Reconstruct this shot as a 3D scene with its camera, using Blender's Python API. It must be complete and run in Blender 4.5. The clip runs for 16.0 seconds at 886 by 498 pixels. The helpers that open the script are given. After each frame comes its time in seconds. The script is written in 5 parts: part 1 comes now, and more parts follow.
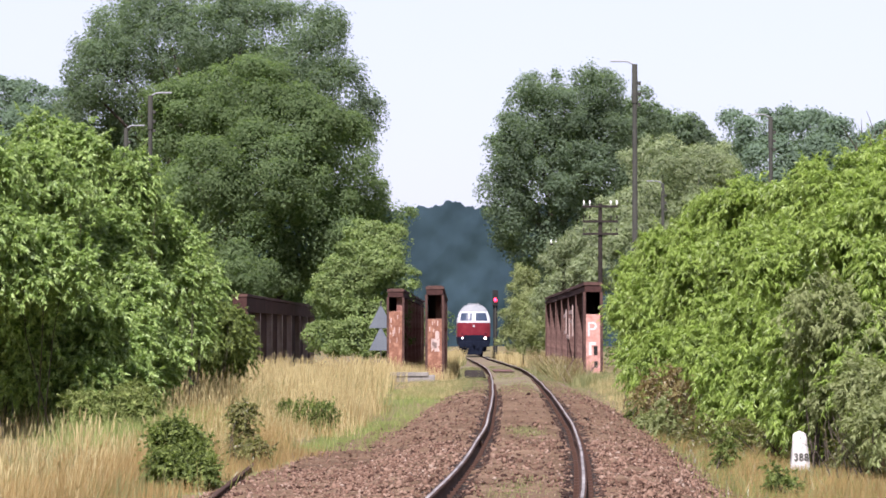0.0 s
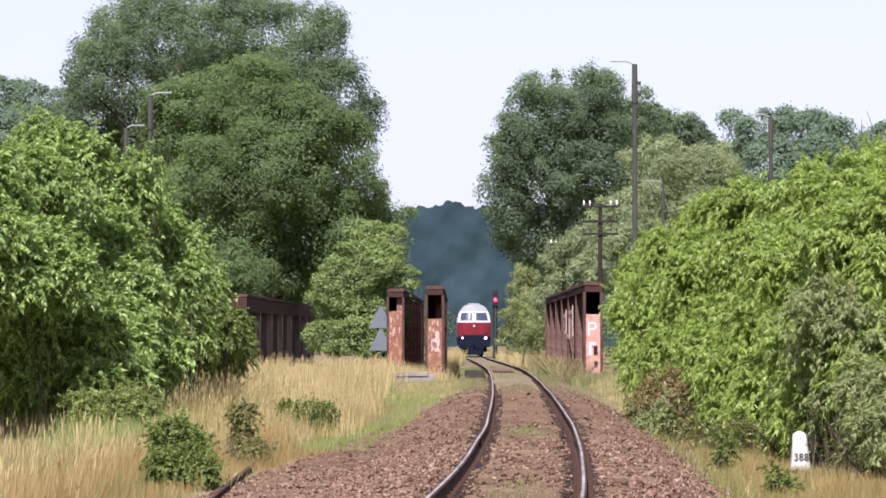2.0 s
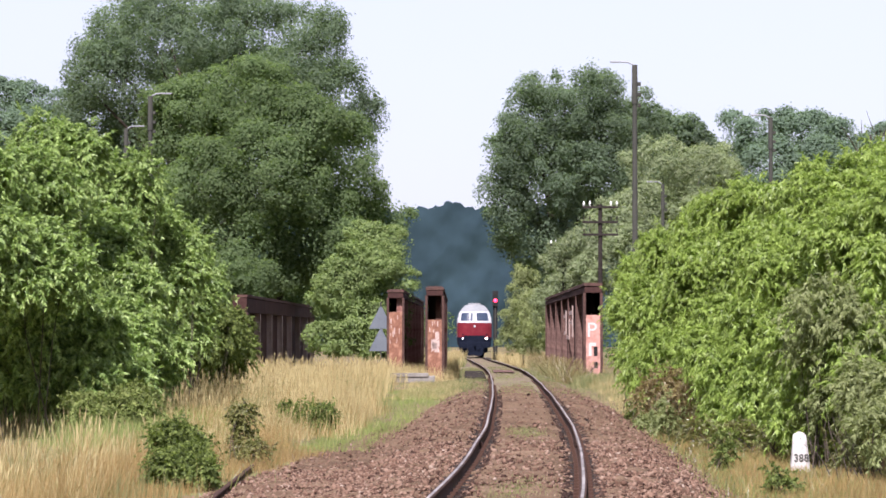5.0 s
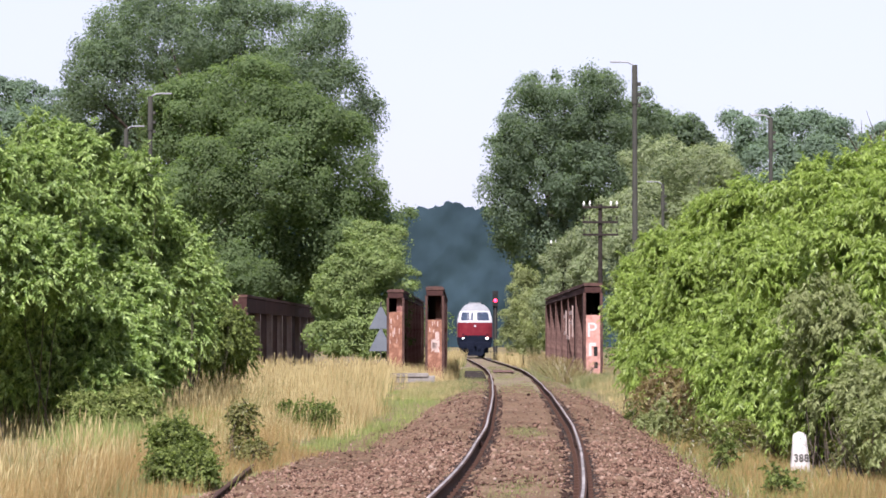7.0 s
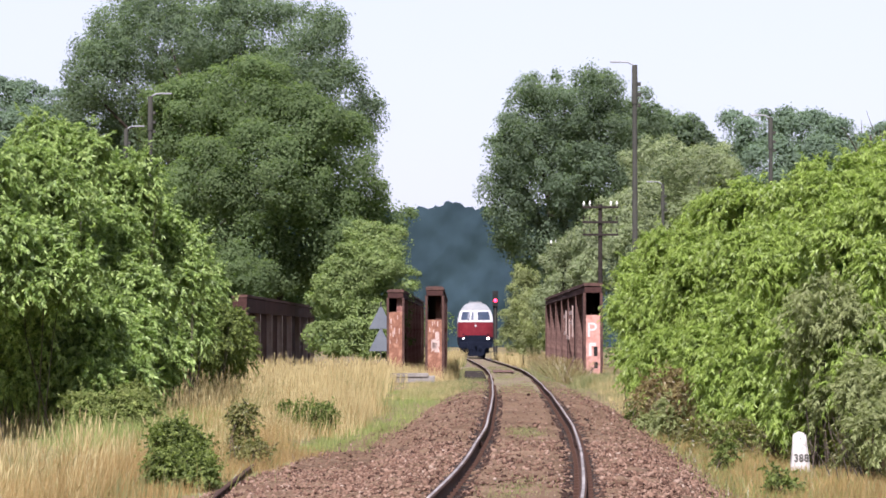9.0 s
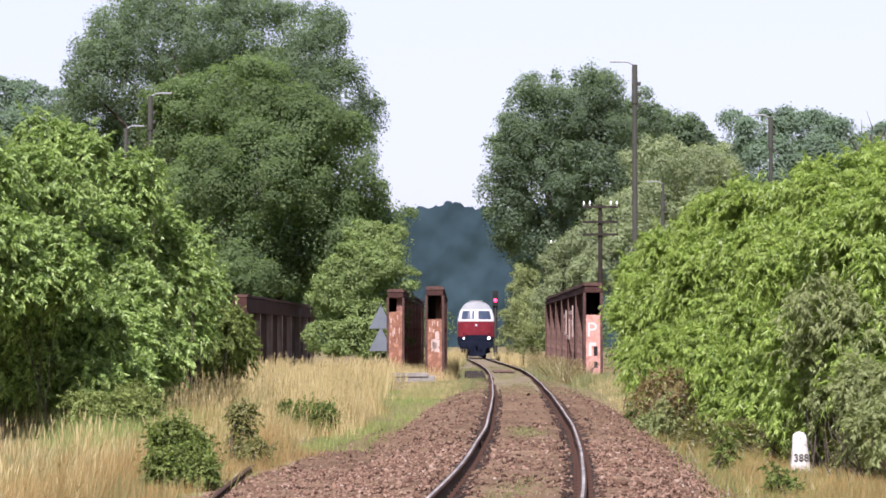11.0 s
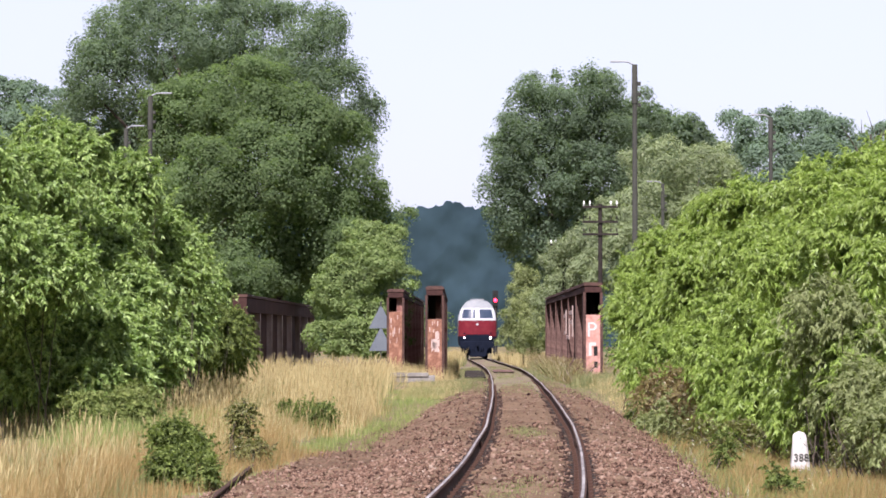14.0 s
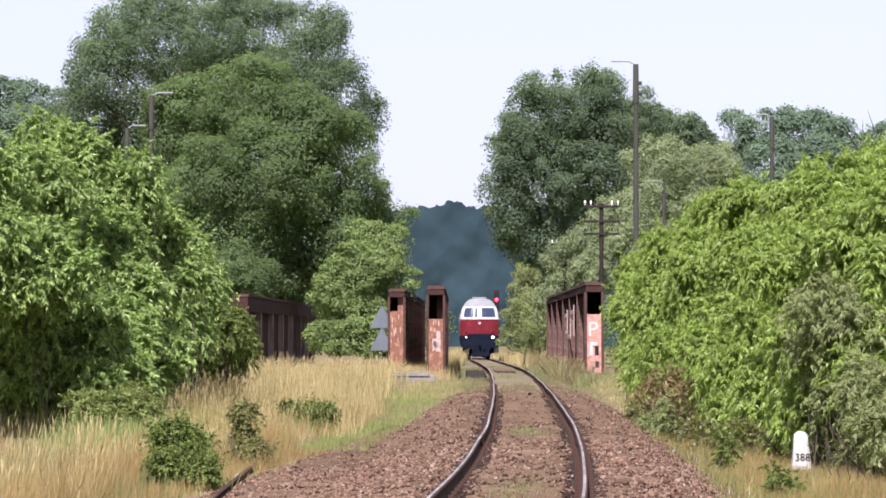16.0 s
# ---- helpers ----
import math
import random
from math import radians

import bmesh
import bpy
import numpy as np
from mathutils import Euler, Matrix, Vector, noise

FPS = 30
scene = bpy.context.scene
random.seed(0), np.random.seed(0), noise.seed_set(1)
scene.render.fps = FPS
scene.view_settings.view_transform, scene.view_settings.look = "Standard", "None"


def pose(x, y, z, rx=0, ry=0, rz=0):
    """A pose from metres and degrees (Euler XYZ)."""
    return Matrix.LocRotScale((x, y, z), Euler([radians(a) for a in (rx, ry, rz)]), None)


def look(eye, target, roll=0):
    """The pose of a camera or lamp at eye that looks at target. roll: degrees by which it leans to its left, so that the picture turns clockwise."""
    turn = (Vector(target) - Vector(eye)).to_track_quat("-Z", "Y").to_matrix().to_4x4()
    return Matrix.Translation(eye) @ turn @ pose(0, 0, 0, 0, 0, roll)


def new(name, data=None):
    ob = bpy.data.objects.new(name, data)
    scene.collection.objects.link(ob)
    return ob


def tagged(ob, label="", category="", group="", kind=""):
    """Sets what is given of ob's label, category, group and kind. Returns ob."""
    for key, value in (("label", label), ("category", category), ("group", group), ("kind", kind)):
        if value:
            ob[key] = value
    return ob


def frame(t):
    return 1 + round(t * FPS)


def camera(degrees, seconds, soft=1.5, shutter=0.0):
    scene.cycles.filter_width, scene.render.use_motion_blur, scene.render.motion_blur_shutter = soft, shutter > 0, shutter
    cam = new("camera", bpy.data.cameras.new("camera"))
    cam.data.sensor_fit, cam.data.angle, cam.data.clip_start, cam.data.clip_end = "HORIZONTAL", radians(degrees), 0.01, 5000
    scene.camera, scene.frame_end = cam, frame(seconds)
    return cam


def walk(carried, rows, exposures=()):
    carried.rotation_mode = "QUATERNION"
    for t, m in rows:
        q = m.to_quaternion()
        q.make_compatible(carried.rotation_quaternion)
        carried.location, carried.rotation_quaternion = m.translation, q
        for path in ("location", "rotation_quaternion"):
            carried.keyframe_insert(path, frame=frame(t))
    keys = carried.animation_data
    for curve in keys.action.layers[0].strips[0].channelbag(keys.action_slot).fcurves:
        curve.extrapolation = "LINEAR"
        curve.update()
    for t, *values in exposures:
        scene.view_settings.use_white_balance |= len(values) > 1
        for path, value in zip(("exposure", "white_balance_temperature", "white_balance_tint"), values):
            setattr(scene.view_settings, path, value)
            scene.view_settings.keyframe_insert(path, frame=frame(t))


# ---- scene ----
DURATION = 16.0
PITCH, YAW = 91.655, 0.0

cam = camera(18.0, DURATION, soft=1.7)
DEG_UNIT = 0.01157
SWAY_ROWS = [(0.0, 0, 0), (3.5, 0, 0), (4.2, 0, 1.0), (6.5, 0, 1.3), (9.0, 0, 1.3), (11.5, 0, 0.6), (12.5, 0, 0),
             (14.2, 0, 0.7), (14.5, -1, 0.5), (14.75, 2.5, -0.3), (15.0, 5.8, -1.0), (15.25, 7.4, 0.0), (15.5, 7.6, 1.0), (16.0, 2, 0)]
walk(cam, [(t, pose(0, 0, 1.643, PITCH + b * DEG_UNIT, 0, YAW + a * DEG_UNIT)) for t, a, b in SWAY_ROWS],
     exposures=[(0.0, 1.66, 6080, 25), (DURATION, 1.66, 6080, 25)])

# ---- light ----
SUN_ELEV, SUN_AZ = 49.0, 192.0     # azimuth clockwise from +y, where the sun stands
world = bpy.data.worlds.new("sky")
scene.world = world
world.use_nodes = True
wn = world.node_tree.nodes
sky = wn.new("ShaderNodeTexSky")
sky.sky_type = 'NISHITA'
sky.sun_disc = False
sky.sun_elevation, sky.sun_rotation = radians(SUN_ELEV), radians(SUN_AZ)
sky.air_density, sky.dust_density, sky.ozone_density = 1.0, 1.6, 2.0
wn["Background"].inputs["Strength"].default_value = 0.098
hazy = wn.new("ShaderNodeMixRGB")      # thin summer haze over the whole sky
hazy.inputs[0].default_value, hazy.inputs[2].default_value = 0.88, (2.68, 2.83, 3.10, 1)
world.node_tree.links.new(sky.outputs[0], hazy.inputs[1])
world.node_tree.links.new(hazy.outputs[0], wn["Background"].inputs["Color"])
sun_data = bpy.data.lights.new("sun", 'SUN')
sun_data.energy, sun_data.angle, sun_data.color = 4.1, radians(0.6), (1.0, 0.95, 0.88)
sun = new("sun", sun_data)
_a, _e = radians(SUN_AZ), radians(SUN_ELEV)
_dir = Vector((math.sin(_a) * math.cos(_e), math.cos(_a) * math.cos(_e), math.sin(_e)))
sun.matrix_world = look(_dir * 50, (0, 0, 0))

# ---- materials ----


def nodes_of(name):
    m = bpy.data.materials.new(name)
    m.use_nodes = True
    nt = m.node_tree
    return m, nt, nt.nodes, nt.links, nt.nodes["Principled BSDF"]


def surface(name, c1, c2, rough=0.8, metal=0.0, big=0.6, fine=25.0, bump=0.3, dist=0.01, stain=None, stain_amt=0.4, spec=0.08):
    """Two colours mixed at two scales, with stains and fine relief."""
    m, nt, n, l, b = nodes_of(name)
    co = n.new("ShaderNodeTexCoord")
    n1, n2 = n.new("ShaderNodeTexNoise"), n.new("ShaderNodeTexNoise")
    n1.inputs["Scale"].default_value, n1.inputs["Detail"].default_value = big, 6
    n2.inputs["Scale"].default_value, n2.inputs["Detail"].default_value = fine, 8
    for k in (n1, n2):
        l.new(co.outputs["Object"], k.inputs["Vector"])
    mixf = n.new("ShaderNodeMath")
    mixf.operation = 'ADD'
    l.new(n1.outputs["Fac"], mixf.inputs[0])
    l.new(n2.outputs["Fac"], mixf.inputs[1])
    ramp = n.new("ShaderNodeValToRGB")
    ramp.color_ramp.elements[0].position, ramp.color_ramp.elements[1].position = 0.35, 0.65
    ramp.color_ramp.elements[0].color, ramp.color_ramp.elements[1].color = (*c1, 1), (*c2, 1)
    half = n.new("ShaderNodeMath")
    half.operation = 'MULTIPLY'
    half.inputs[1].default_value = 0.5
    l.new(mixf.outputs[0], half.inputs[0])
    l.new(half.outputs[0], ramp.inputs[0])
    col = ramp.outputs["Color"]
    if stain:
        n3 = n.new("ShaderNodeTexNoise")
        n3.inputs["Scale"].default_value, n3.inputs["Detail"].default_value = big * 3.1, 4
        l.new(co.outputs["Object"], n3.inputs["Vector"])
        r3 = n.new("ShaderNodeValToRGB")
        r3.color_ramp.elements[0].position, r3.color_ramp.elements[1].position = 0.5, 0.68
        l.new(n3.outputs["Fac"], r3.inputs[0])
        am = n.new("ShaderNodeMath")
        am.operation = 'MULTIPLY'
        am.inputs[1].default_value = stain_amt
        l.new(r3.outputs["Color"], am.inputs[0])
        mx = n.new("ShaderNodeMixRGB")
        mx.inputs[2].default_value = (*stain, 1)
        l.new(am.outputs[0], mx.inputs[0])
        l.new(col, mx.inputs[1])
        col = mx.outputs[0]
    l.new(col, b.inputs["Base Color"])
    b.inputs["Roughness"].default_value, b.inputs["Metallic"].default_value = rough, metal
    b.inputs["Specular IOR Level"].default_value = spec
    if bump:
        bp = n.new("ShaderNodeBump")
        bp.inputs["Strength"].default_value, bp.inputs["Distance"].default_value = bump, dist
        l.new(n2.outputs["Fac"], bp.inputs["Height"])
        l.new(bp.outputs[0], b.inputs["Normal"])
    return m


def island_ramp(n, l, stops):
    g = n.new("ShaderNodeNewGeometry")
    r = n.new("ShaderNodeValToRGB")
    els = r.color_ramp.elements
    while len(els) < len(stops):
        els.new(0.5)
    for e, (p, c) in zip(els, stops):
        e.position, e.color = p, (*c, 1)
    l.new(g.outputs["Random Per Island"], r.inputs[0])
    return r


def leafy(name, dark, mid, light, rough=0.38, through_light=0.4, patch=0.5, spec=0.4, tint=(0.9, 1.0, 0.45)):
    """Leaves: each its own green, larger patches lighter or duller, some light passing through."""
    m, nt, n, l, b = nodes_of(name)
    r = island_ramp(n, l, [(0.0, dark), (0.5, mid), (1.0, light)])
    co = n.new("ShaderNodeTexCoord")
    nz = n.new("ShaderNodeTexNoise")
    nz.inputs["Scale"].default_value, nz.inputs["Detail"].default_value = patch, 3
    l.new(co.outputs["Object"], nz.inputs["Vector"])
    hs = n.new("ShaderNodeHueSaturation")
    mr = n.new("ShaderNodeMapRange")
    mr.inputs[1].default_value, mr.inputs[2].default_value = 0.3, 0.7
    mr.inputs[3].default_value, mr.inputs[4].default_value = 0.78, 1.22
    l.new(nz.outputs["Fac"], mr.inputs[0])
    l.new(mr.outputs[0], hs.inputs["Value"])
    l.new(r.outputs["Color"], hs.inputs["Color"])
    l.new(hs.outputs[0], b.inputs["Base Color"])
    b.inputs["Roughness"].default_value = rough
    b.inputs["Specular IOR Level"].default_value = spec
    tr = n.new("ShaderNodeBsdfTranslucent")
    tm = n.new("ShaderNodeMixRGB")
    tm.blend_type = 'MULTIPLY'
    tm.inputs[0].default_value = 1.0
    tm.inputs[2].default_value = (tint[0] * 1.6, tint[1] * 1.6, tint[2] * 1.6, 1)
    l.new(hs.outputs[0], tm.inputs[1])
    l.new(tm.outputs[0], tr.inputs["Color"])
    mx = n.new("ShaderNodeMixShader")
    mx.inputs[0].default_value = through_light
    l.new(b.outputs[0], mx.inputs[1])
    l.new(tr.outputs[0], mx.inputs[2])
    l.new(mx.outputs[0], n["Material Output"].inputs["Surface"])
    return m


def stony(name, stops, rough=0.9):
    m, nt, n, l, b = nodes_of(name)
    r = island_ramp(n, l, stops)
    nz = n.new("ShaderNodeTexNoise")
    nz.inputs["Scale"].default_value, nz.inputs["Detail"].default_value = 60, 5
    hs = n.new("ShaderNodeHueSaturation")
    mr = n.new("ShaderNodeMapRange")
    mr.inputs[3].default_value, mr.inputs[4].default_value = 0.7, 1.3
    co = n.new("ShaderNodeTexCoord")
    l.new(co.outputs["Object"], nz.inputs["Vector"])
    l.new(nz.outputs["Fac"], mr.inputs[0])
    l.new(mr.outputs[0], hs.inputs["Value"])
    l.new(r.outputs["Color"], hs.inputs["Color"])
    l.new(hs.outputs[0], b.inputs["Base Color"])
    b.inputs["Roughness"].default_value = rough
    b.inputs["Specular IOR Level"].default_value = 0.05
    return m


def glowing(name, color, strength):
    m, nt, n, l, b = nodes_of(name)
    b.inputs["Base Color"].default_value = (*color, 1)
    b.inputs["Emission Color"].default_value = (*color, 1)
    b.inputs["Emission Strength"].default_value = strength
    return m


M_GROUND = surface("dry_ground", (0.075, 0.056, 0.032), (0.15, 0.112, 0.062), 0.95, big=0.35, fine=9, bump=0.6, dist=0.05, stain=(0.11, 0.15, 0.04), stain_amt=0.8)
M_BALLAST = surface("ballast_gravel", (0.0502, 0.0307, 0.0186), (0.1463, 0.0981, 0.0602), 0.95, big=0.5, fine=22, bump=1.0, dist=0.05, stain=(0.19, 0.135, 0.09), stain_amt=0.45)
M_BED = surface("weedy_gravel", (0.085, 0.062, 0.045), (0.15, 0.112, 0.084), 0.95, big=0.3, fine=12, bump=0.8, dist=0.04, stain=(0.15, 0.2, 0.06), stain_amt=0.7)
M_STONE = stony("ballast_stone", [(0.0, (0.024, 0.013, 0.010)), (0.3, (0.088, 0.052, 0.036)), (0.75, (0.15, 0.096, 0.068)), (0.97, (0.18, 0.125, 0.092)), (1.0, (0.24, 0.19, 0.15))])
M_DARKSTONE = stony("dark_ballast_stone", [(0.0, (0.014, 0.009, 0.008)), (0.6, (0.032, 0.020, 0.016)), (1.0, (0.06, 0.04, 0.03))])
# polished head; its patchy highlight is put into the two colours
M_RAILTOP = surface("worn_steel", (0.035, 0.03, 0.028), (0.42, 0.39, 0.36), 0.5, 0.5, big=0.9, fine=7, bump=0.05)
M_RAIL = surface("rusty_rail_steel", (0.024, 0.015, 0.012), (0.065, 0.036, 0.026), 0.85, 0.1, big=1.5, fine=30, bump=0.3)
M_RUST = surface("rusty_painted_steel", (0.0384, 0.0232, 0.0203), (0.0922, 0.0527, 0.0421), 0.85, 0.1, big=0.7, fine=14, bump=0.4, stain=(0.03, 0.018, 0.017), stain_amt=0.8)
# darker copy of the rust, shade between the ribs put into it
M_WEB = surface("shaded_rusty_web", (0.0238, 0.0136, 0.0127), (0.0553, 0.0272, 0.0229), 0.9, 0.1, big=0.7, fine=14, bump=0.4)
# lighter rust; on the girder ribs it carries painted sunlight
M_STIFF = surface("pinkish_rust_and_sunlit_ribs", (0.0612, 0.0350, 0.0299), (0.1512, 0.0957, 0.0790), 0.85, 0.05, big=1.2, fine=14, bump=0.4, stain=(0.05, 0.025, 0.022), stain_amt=0.7)
# brighter orange copy of the rust, sun on the end plates put in
M_RUSTLIT = surface("sunlit_orange_rust", (0.120, 0.054, 0.035), (0.200, 0.100, 0.066), 0.85, 0.0, big=1.1, fine=9, bump=0.4, stain=(0.42, 0.25, 0.17), stain_amt=0.5)
# paint of one end plate, and sunlight painted onto two girders' ribs
M_PINK = surface("faded_pink_paint_and_sunlit_ribs", (0.2850, 0.1470, 0.1200), (0.3990, 0.2310, 0.1900), 0.85, 0.0, big=1.1, fine=9, bump=0.3, stain=(0.18, 0.075, 0.055), stain_amt=0.7)
# loose paint patches, and sunlight painted onto the far girder's ribs
M_WHITEPAINT_SUNRIB = surface("flaking_white_paint_and_sunlit_ribs", (0.2550, 0.1836, 0.1584), (0.3900, 0.3128, 0.2772), 0.8, big=3, fine=30, bump=0.2)
M_GRAFFITI = surface("pale_spray_paint", (0.3588, 0.2808, 0.2652), (0.4836, 0.4212, 0.3978), 0.8, big=3, fine=30, bump=0.1)
M_CONCRETE = surface("weathered_concrete", (0.1152, 0.1080, 0.0936), (0.1944, 0.1836, 0.1656), 0.9, big=1.2, fine=25, bump=0.4, stain=(0.1, 0.09, 0.07), stain_amt=0.5)
M_POLE = surface("grey_concrete_pole", (0.030, 0.031, 0.026), (0.052, 0.053, 0.045), 0.9, big=0.8, fine=20, bump=0.3)
M_WOOD = surface("tarred_wood", (0.0136, 0.0114, 0.0100), (0.0306, 0.0256, 0.0220), 0.9, big=1.5, fine=30, bump=0.4)
M_GALV = surface("grey_sheet_metal", (0.082, 0.095, 0.108), (0.122, 0.138, 0.152), 0.7, 0.2, big=2, fine=20, bump=0.1)
M_ARM = surface("pale_galvanised_pipe", (0.17, 0.18, 0.185), (0.25, 0.26, 0.265), 0.6, 0.2, big=2, fine=20, bump=0.05)
M_PORCELAIN = surface("white_porcelain", (0.7, 0.7, 0.68), (0.85, 0.85, 0.83), 0.25, big=5, fine=30, bump=0)
M_MILESTONE = surface("whitewashed_stone", (0.33, 0.32, 0.30), (0.41, 0.40, 0.385), 0.9, big=3, fine=30, bump=0.35, stain=(0.22, 0.20, 0.17), stain_amt=0.45)
M_BLACK = surface("black_paint", (0.010, 0.010, 0.010), (0.022, 0.021, 0.02), 0.8, big=6, fine=40, bump=0.1)
M_BARK = surface("bark", (0.03, 0.025, 0.02), (0.08, 0.065, 0.05), 0.95, big=1.5, fine=16, bump=0.8, dist=0.03)
M_RED = surface("dark_red_loco_paint", (0.0808, 0.0085, 0.0136), (0.1190, 0.0145, 0.0204), 0.4, big=0.8, fine=10, bump=0.03, stain=(0.14, 0.03, 0.03), stain_amt=0.4)
M_WHITE = surface("cream_white_loco_paint", (0.27, 0.28, 0.29), (0.36, 0.37, 0.38), 0.5, big=0.8, fine=10, bump=0.03, stain=(0.5, 0.48, 0.45), stain_amt=0.3)
M_ROOF = surface("grey_loco_roof", (0.12, 0.13, 0.135), (0.19, 0.20, 0.205), 0.6, big=0.8, fine=10, bump=0.05, stain=(0.22, 0.21, 0.2), stain_amt=0.5)
M_UNDER = surface("blue_black_undercarriage", (0.003, 0.0045, 0.010), (0.007, 0.010, 0.019), 0.9, big=1.5, fine=14, bump=0.2)
M_GLASS = surface("dark_windscreen_glass", (0.020, 0.030, 0.050), (0.035, 0.048, 0.075), 0.12, big=1, fine=5, bump=0, spec=0.25)
M_LAMP = glowing("headlight_glow", (1.0, 0.86, 0.62), 5.0)
M_LAMPDIM = glowing("dim_headlight_glow", (1.0, 0.95, 0.9), 2.5)
M_REDLAMP = glowing("red_signal_glow", (1.0, 0.025, 0.07), 2.4)

# oak green lightened and blued, a little haze put into the colour
M_OAK = leafy("oak_leaves", (0.080, 0.114, 0.076), (0.106, 0.145, 0.096), (0.140, 0.182, 0.120), patch=0.25, rough=0.85, spec=0.08, through_light=0.58)
M_LIME = leafy("lime_tree_leaves", (0.078, 0.114, 0.055), (0.105, 0.148, 0.070), (0.142, 0.190, 0.090), patch=0.25, rough=0.85, spec=0.08, through_light=0.58)
M_WILLOW = leafy("grey_willow_leaves", (0.115, 0.145, 0.078), (0.165, 0.202, 0.108), (0.235, 0.270, 0.152), patch=0.4, rough=0.55, spec=0.2)
M_YOUNG = leafy("young_tree_leaves", (0.085, 0.122, 0.043), (0.130, 0.180, 0.060), (0.195, 0.245, 0.092), patch=0.6, rough=0.55, spec=0.2)
M_BUSH_L = leafy("broad_bush_leaves", (0.085, 0.135, 0.040), (0.165, 0.238, 0.068), (0.30, 0.385, 0.135), patch=0.7, through_light=0.42, rough=0.5, spec=0.35)
M_BUSH_R = leafy("narrow_bush_leaves", (0.112, 0.167, 0.032), (0.178, 0.250, 0.048), (0.265, 0.345, 0.082), patch=0.7, through_light=0.42, rough=0.46, spec=0.4)
# bluish leaf colour holds the air haze over the far wood
M_FAR = leafy("haze_blue_wood_leaves", (0.025, 0.043, 0.056), (0.027, 0.046, 0.059), (0.030, 0.049, 0.062), patch=0.1, rough=0.9, spec=0.0)
# paler, greyer green: distance haze is mixed into these leaves
M_FARB = leafy("haze_pale_wood_leaves", (0.088, 0.128, 0.092), (0.105, 0.150, 0.104), (0.125, 0.175, 0.120), patch=0.15, rough=0.7, spec=0.1)
M_DULL = leafy("dull_bush_leaves", (0.125, 0.150, 0.062), (0.175, 0.205, 0.085), (0.235, 0.26, 0.12), patch=1.2, rough=0.6, spec=0.2)
M_SHRUB = leafy("dark_shrub_leaves", (0.0460, 0.0644, 0.0184), (0.0920, 0.1246, 0.0312), (0.1730, 0.2142, 0.0576), patch=1.5, rough=0.6, spec=0.2)
M_LAWN = leafy("fresh_green_grass", (0.0765, 0.1032, 0.0285), (0.1350, 0.1720, 0.0475), (0.2160, 0.2408, 0.0855), rough=0.6, through_light=0.3, patch=0.6, spec=0.2)
M_SCRUB = leafy("scrub_leaves", (0.07, 0.06, 0.025), (0.12, 0.125, 0.04), (0.18, 0.19, 0.065), patch=1.2)
M_BROWN = leafy("withered_leaves", (0.11, 0.08, 0.038), (0.17, 0.135, 0.06), (0.23, 0.215, 0.085), patch=1.5, tint=(1, 0.8, 0.5))
M_STRAW = leafy("dry_grass", (0.1827, 0.1363, 0.0563), (0.2823, 0.2351, 0.1083), (0.3736, 0.3292, 0.1732), rough=0.7, through_light=0.3, patch=0.35, tint=(1, 0.9, 0.7), spec=0.2)
M_STRAWD = leafy("russet_dry_grass", (0.140, 0.091, 0.033), (0.208, 0.147, 0.056), (0.28, 0.214, 0.093), rough=0.7, through_light=0.3, patch=0.5, tint=(1, 0.85, 0.6), spec=0.2)
M_GRASS = leafy("green_grass", (0.075, 0.085, 0.032), (0.125, 0.135, 0.055), (0.21, 0.20, 0.095), rough=0.6, through_light=0.3, patch=0.6, spec=0.2)

# ---- geometry helpers ----


def mesh_from(name, verts, faces_quads=None, mats=()):
    """A mesh from arrays of corners and of four-cornered faces."""
    me = bpy.data.meshes.new(name)
    verts = np.asarray(verts, dtype=np.float32)
    q = np.asarray(faces_quads, dtype=np.int32)
    me.vertices.add(len(verts))
    me.vertices.foreach_set("co", verts.ravel())
    k = q.shape[1]
    me.loops.add(q.size)
    me.loops.foreach_set("vertex_index", q.ravel())
    me.polygons.add(len(q))
    me.polygons.foreach_set("loop_start", np.arange(0, q.size, k, dtype=np.int32))
    me.update(calc_edges=True)
    for m in mats:
        me.materials.append(m)
    return me


def link(name, me, parent=None, label="", at=(0, 0, 0)):
    ob = new(name, me)
    ob.location = at
    if parent:
        ob.parent = parent
    if label:
        ob["label"] = label
    return ob


def part(name, bm, material, parent=None, label="", at=(0, 0, 0), smooth=False):
    me = bpy.data.meshes.new(name)
    bmesh.ops.recalc_face_normals(bm, faces=bm.faces)
    bm.to_mesh(me)
    bm.free()
    if smooth:
        me.shade_smooth()
    me.materials.append(material)
    return link(name, me, parent, label, at)


def thing(name, label, category, at=(0, 0, 0), group="", rz=0.0):
    e = new(name)
    e.empty_display_size = 0.3
    e.matrix_basis = pose(*at, 0, 0, rz)
    return tagged(e, label, category, group)


def box(bm, x0, x1, y0, y1, z0, z1, bevel=0.0):
    r = bmesh.ops.create_cube(bm, size=1.0)
    for v in r["verts"]:
        v.co = Vector((x0 + (v.co.x + .5) * (x1 - x0), y0 + (v.co.y + .5) * (y1 - y0), z0 + (v.co.z + .5) * (z1 - z0)))
    if bevel:
        es = list({e for v in r["verts"] for e in v.link_edges})
        bmesh.ops.bevel(bm, geom=es, offset=bevel, segments=2, affect='EDGES', profile=0.6)
    return bm


def boxed(*a, bevel=0.0):
    return box(bmesh.new(), *a, bevel=bevel)


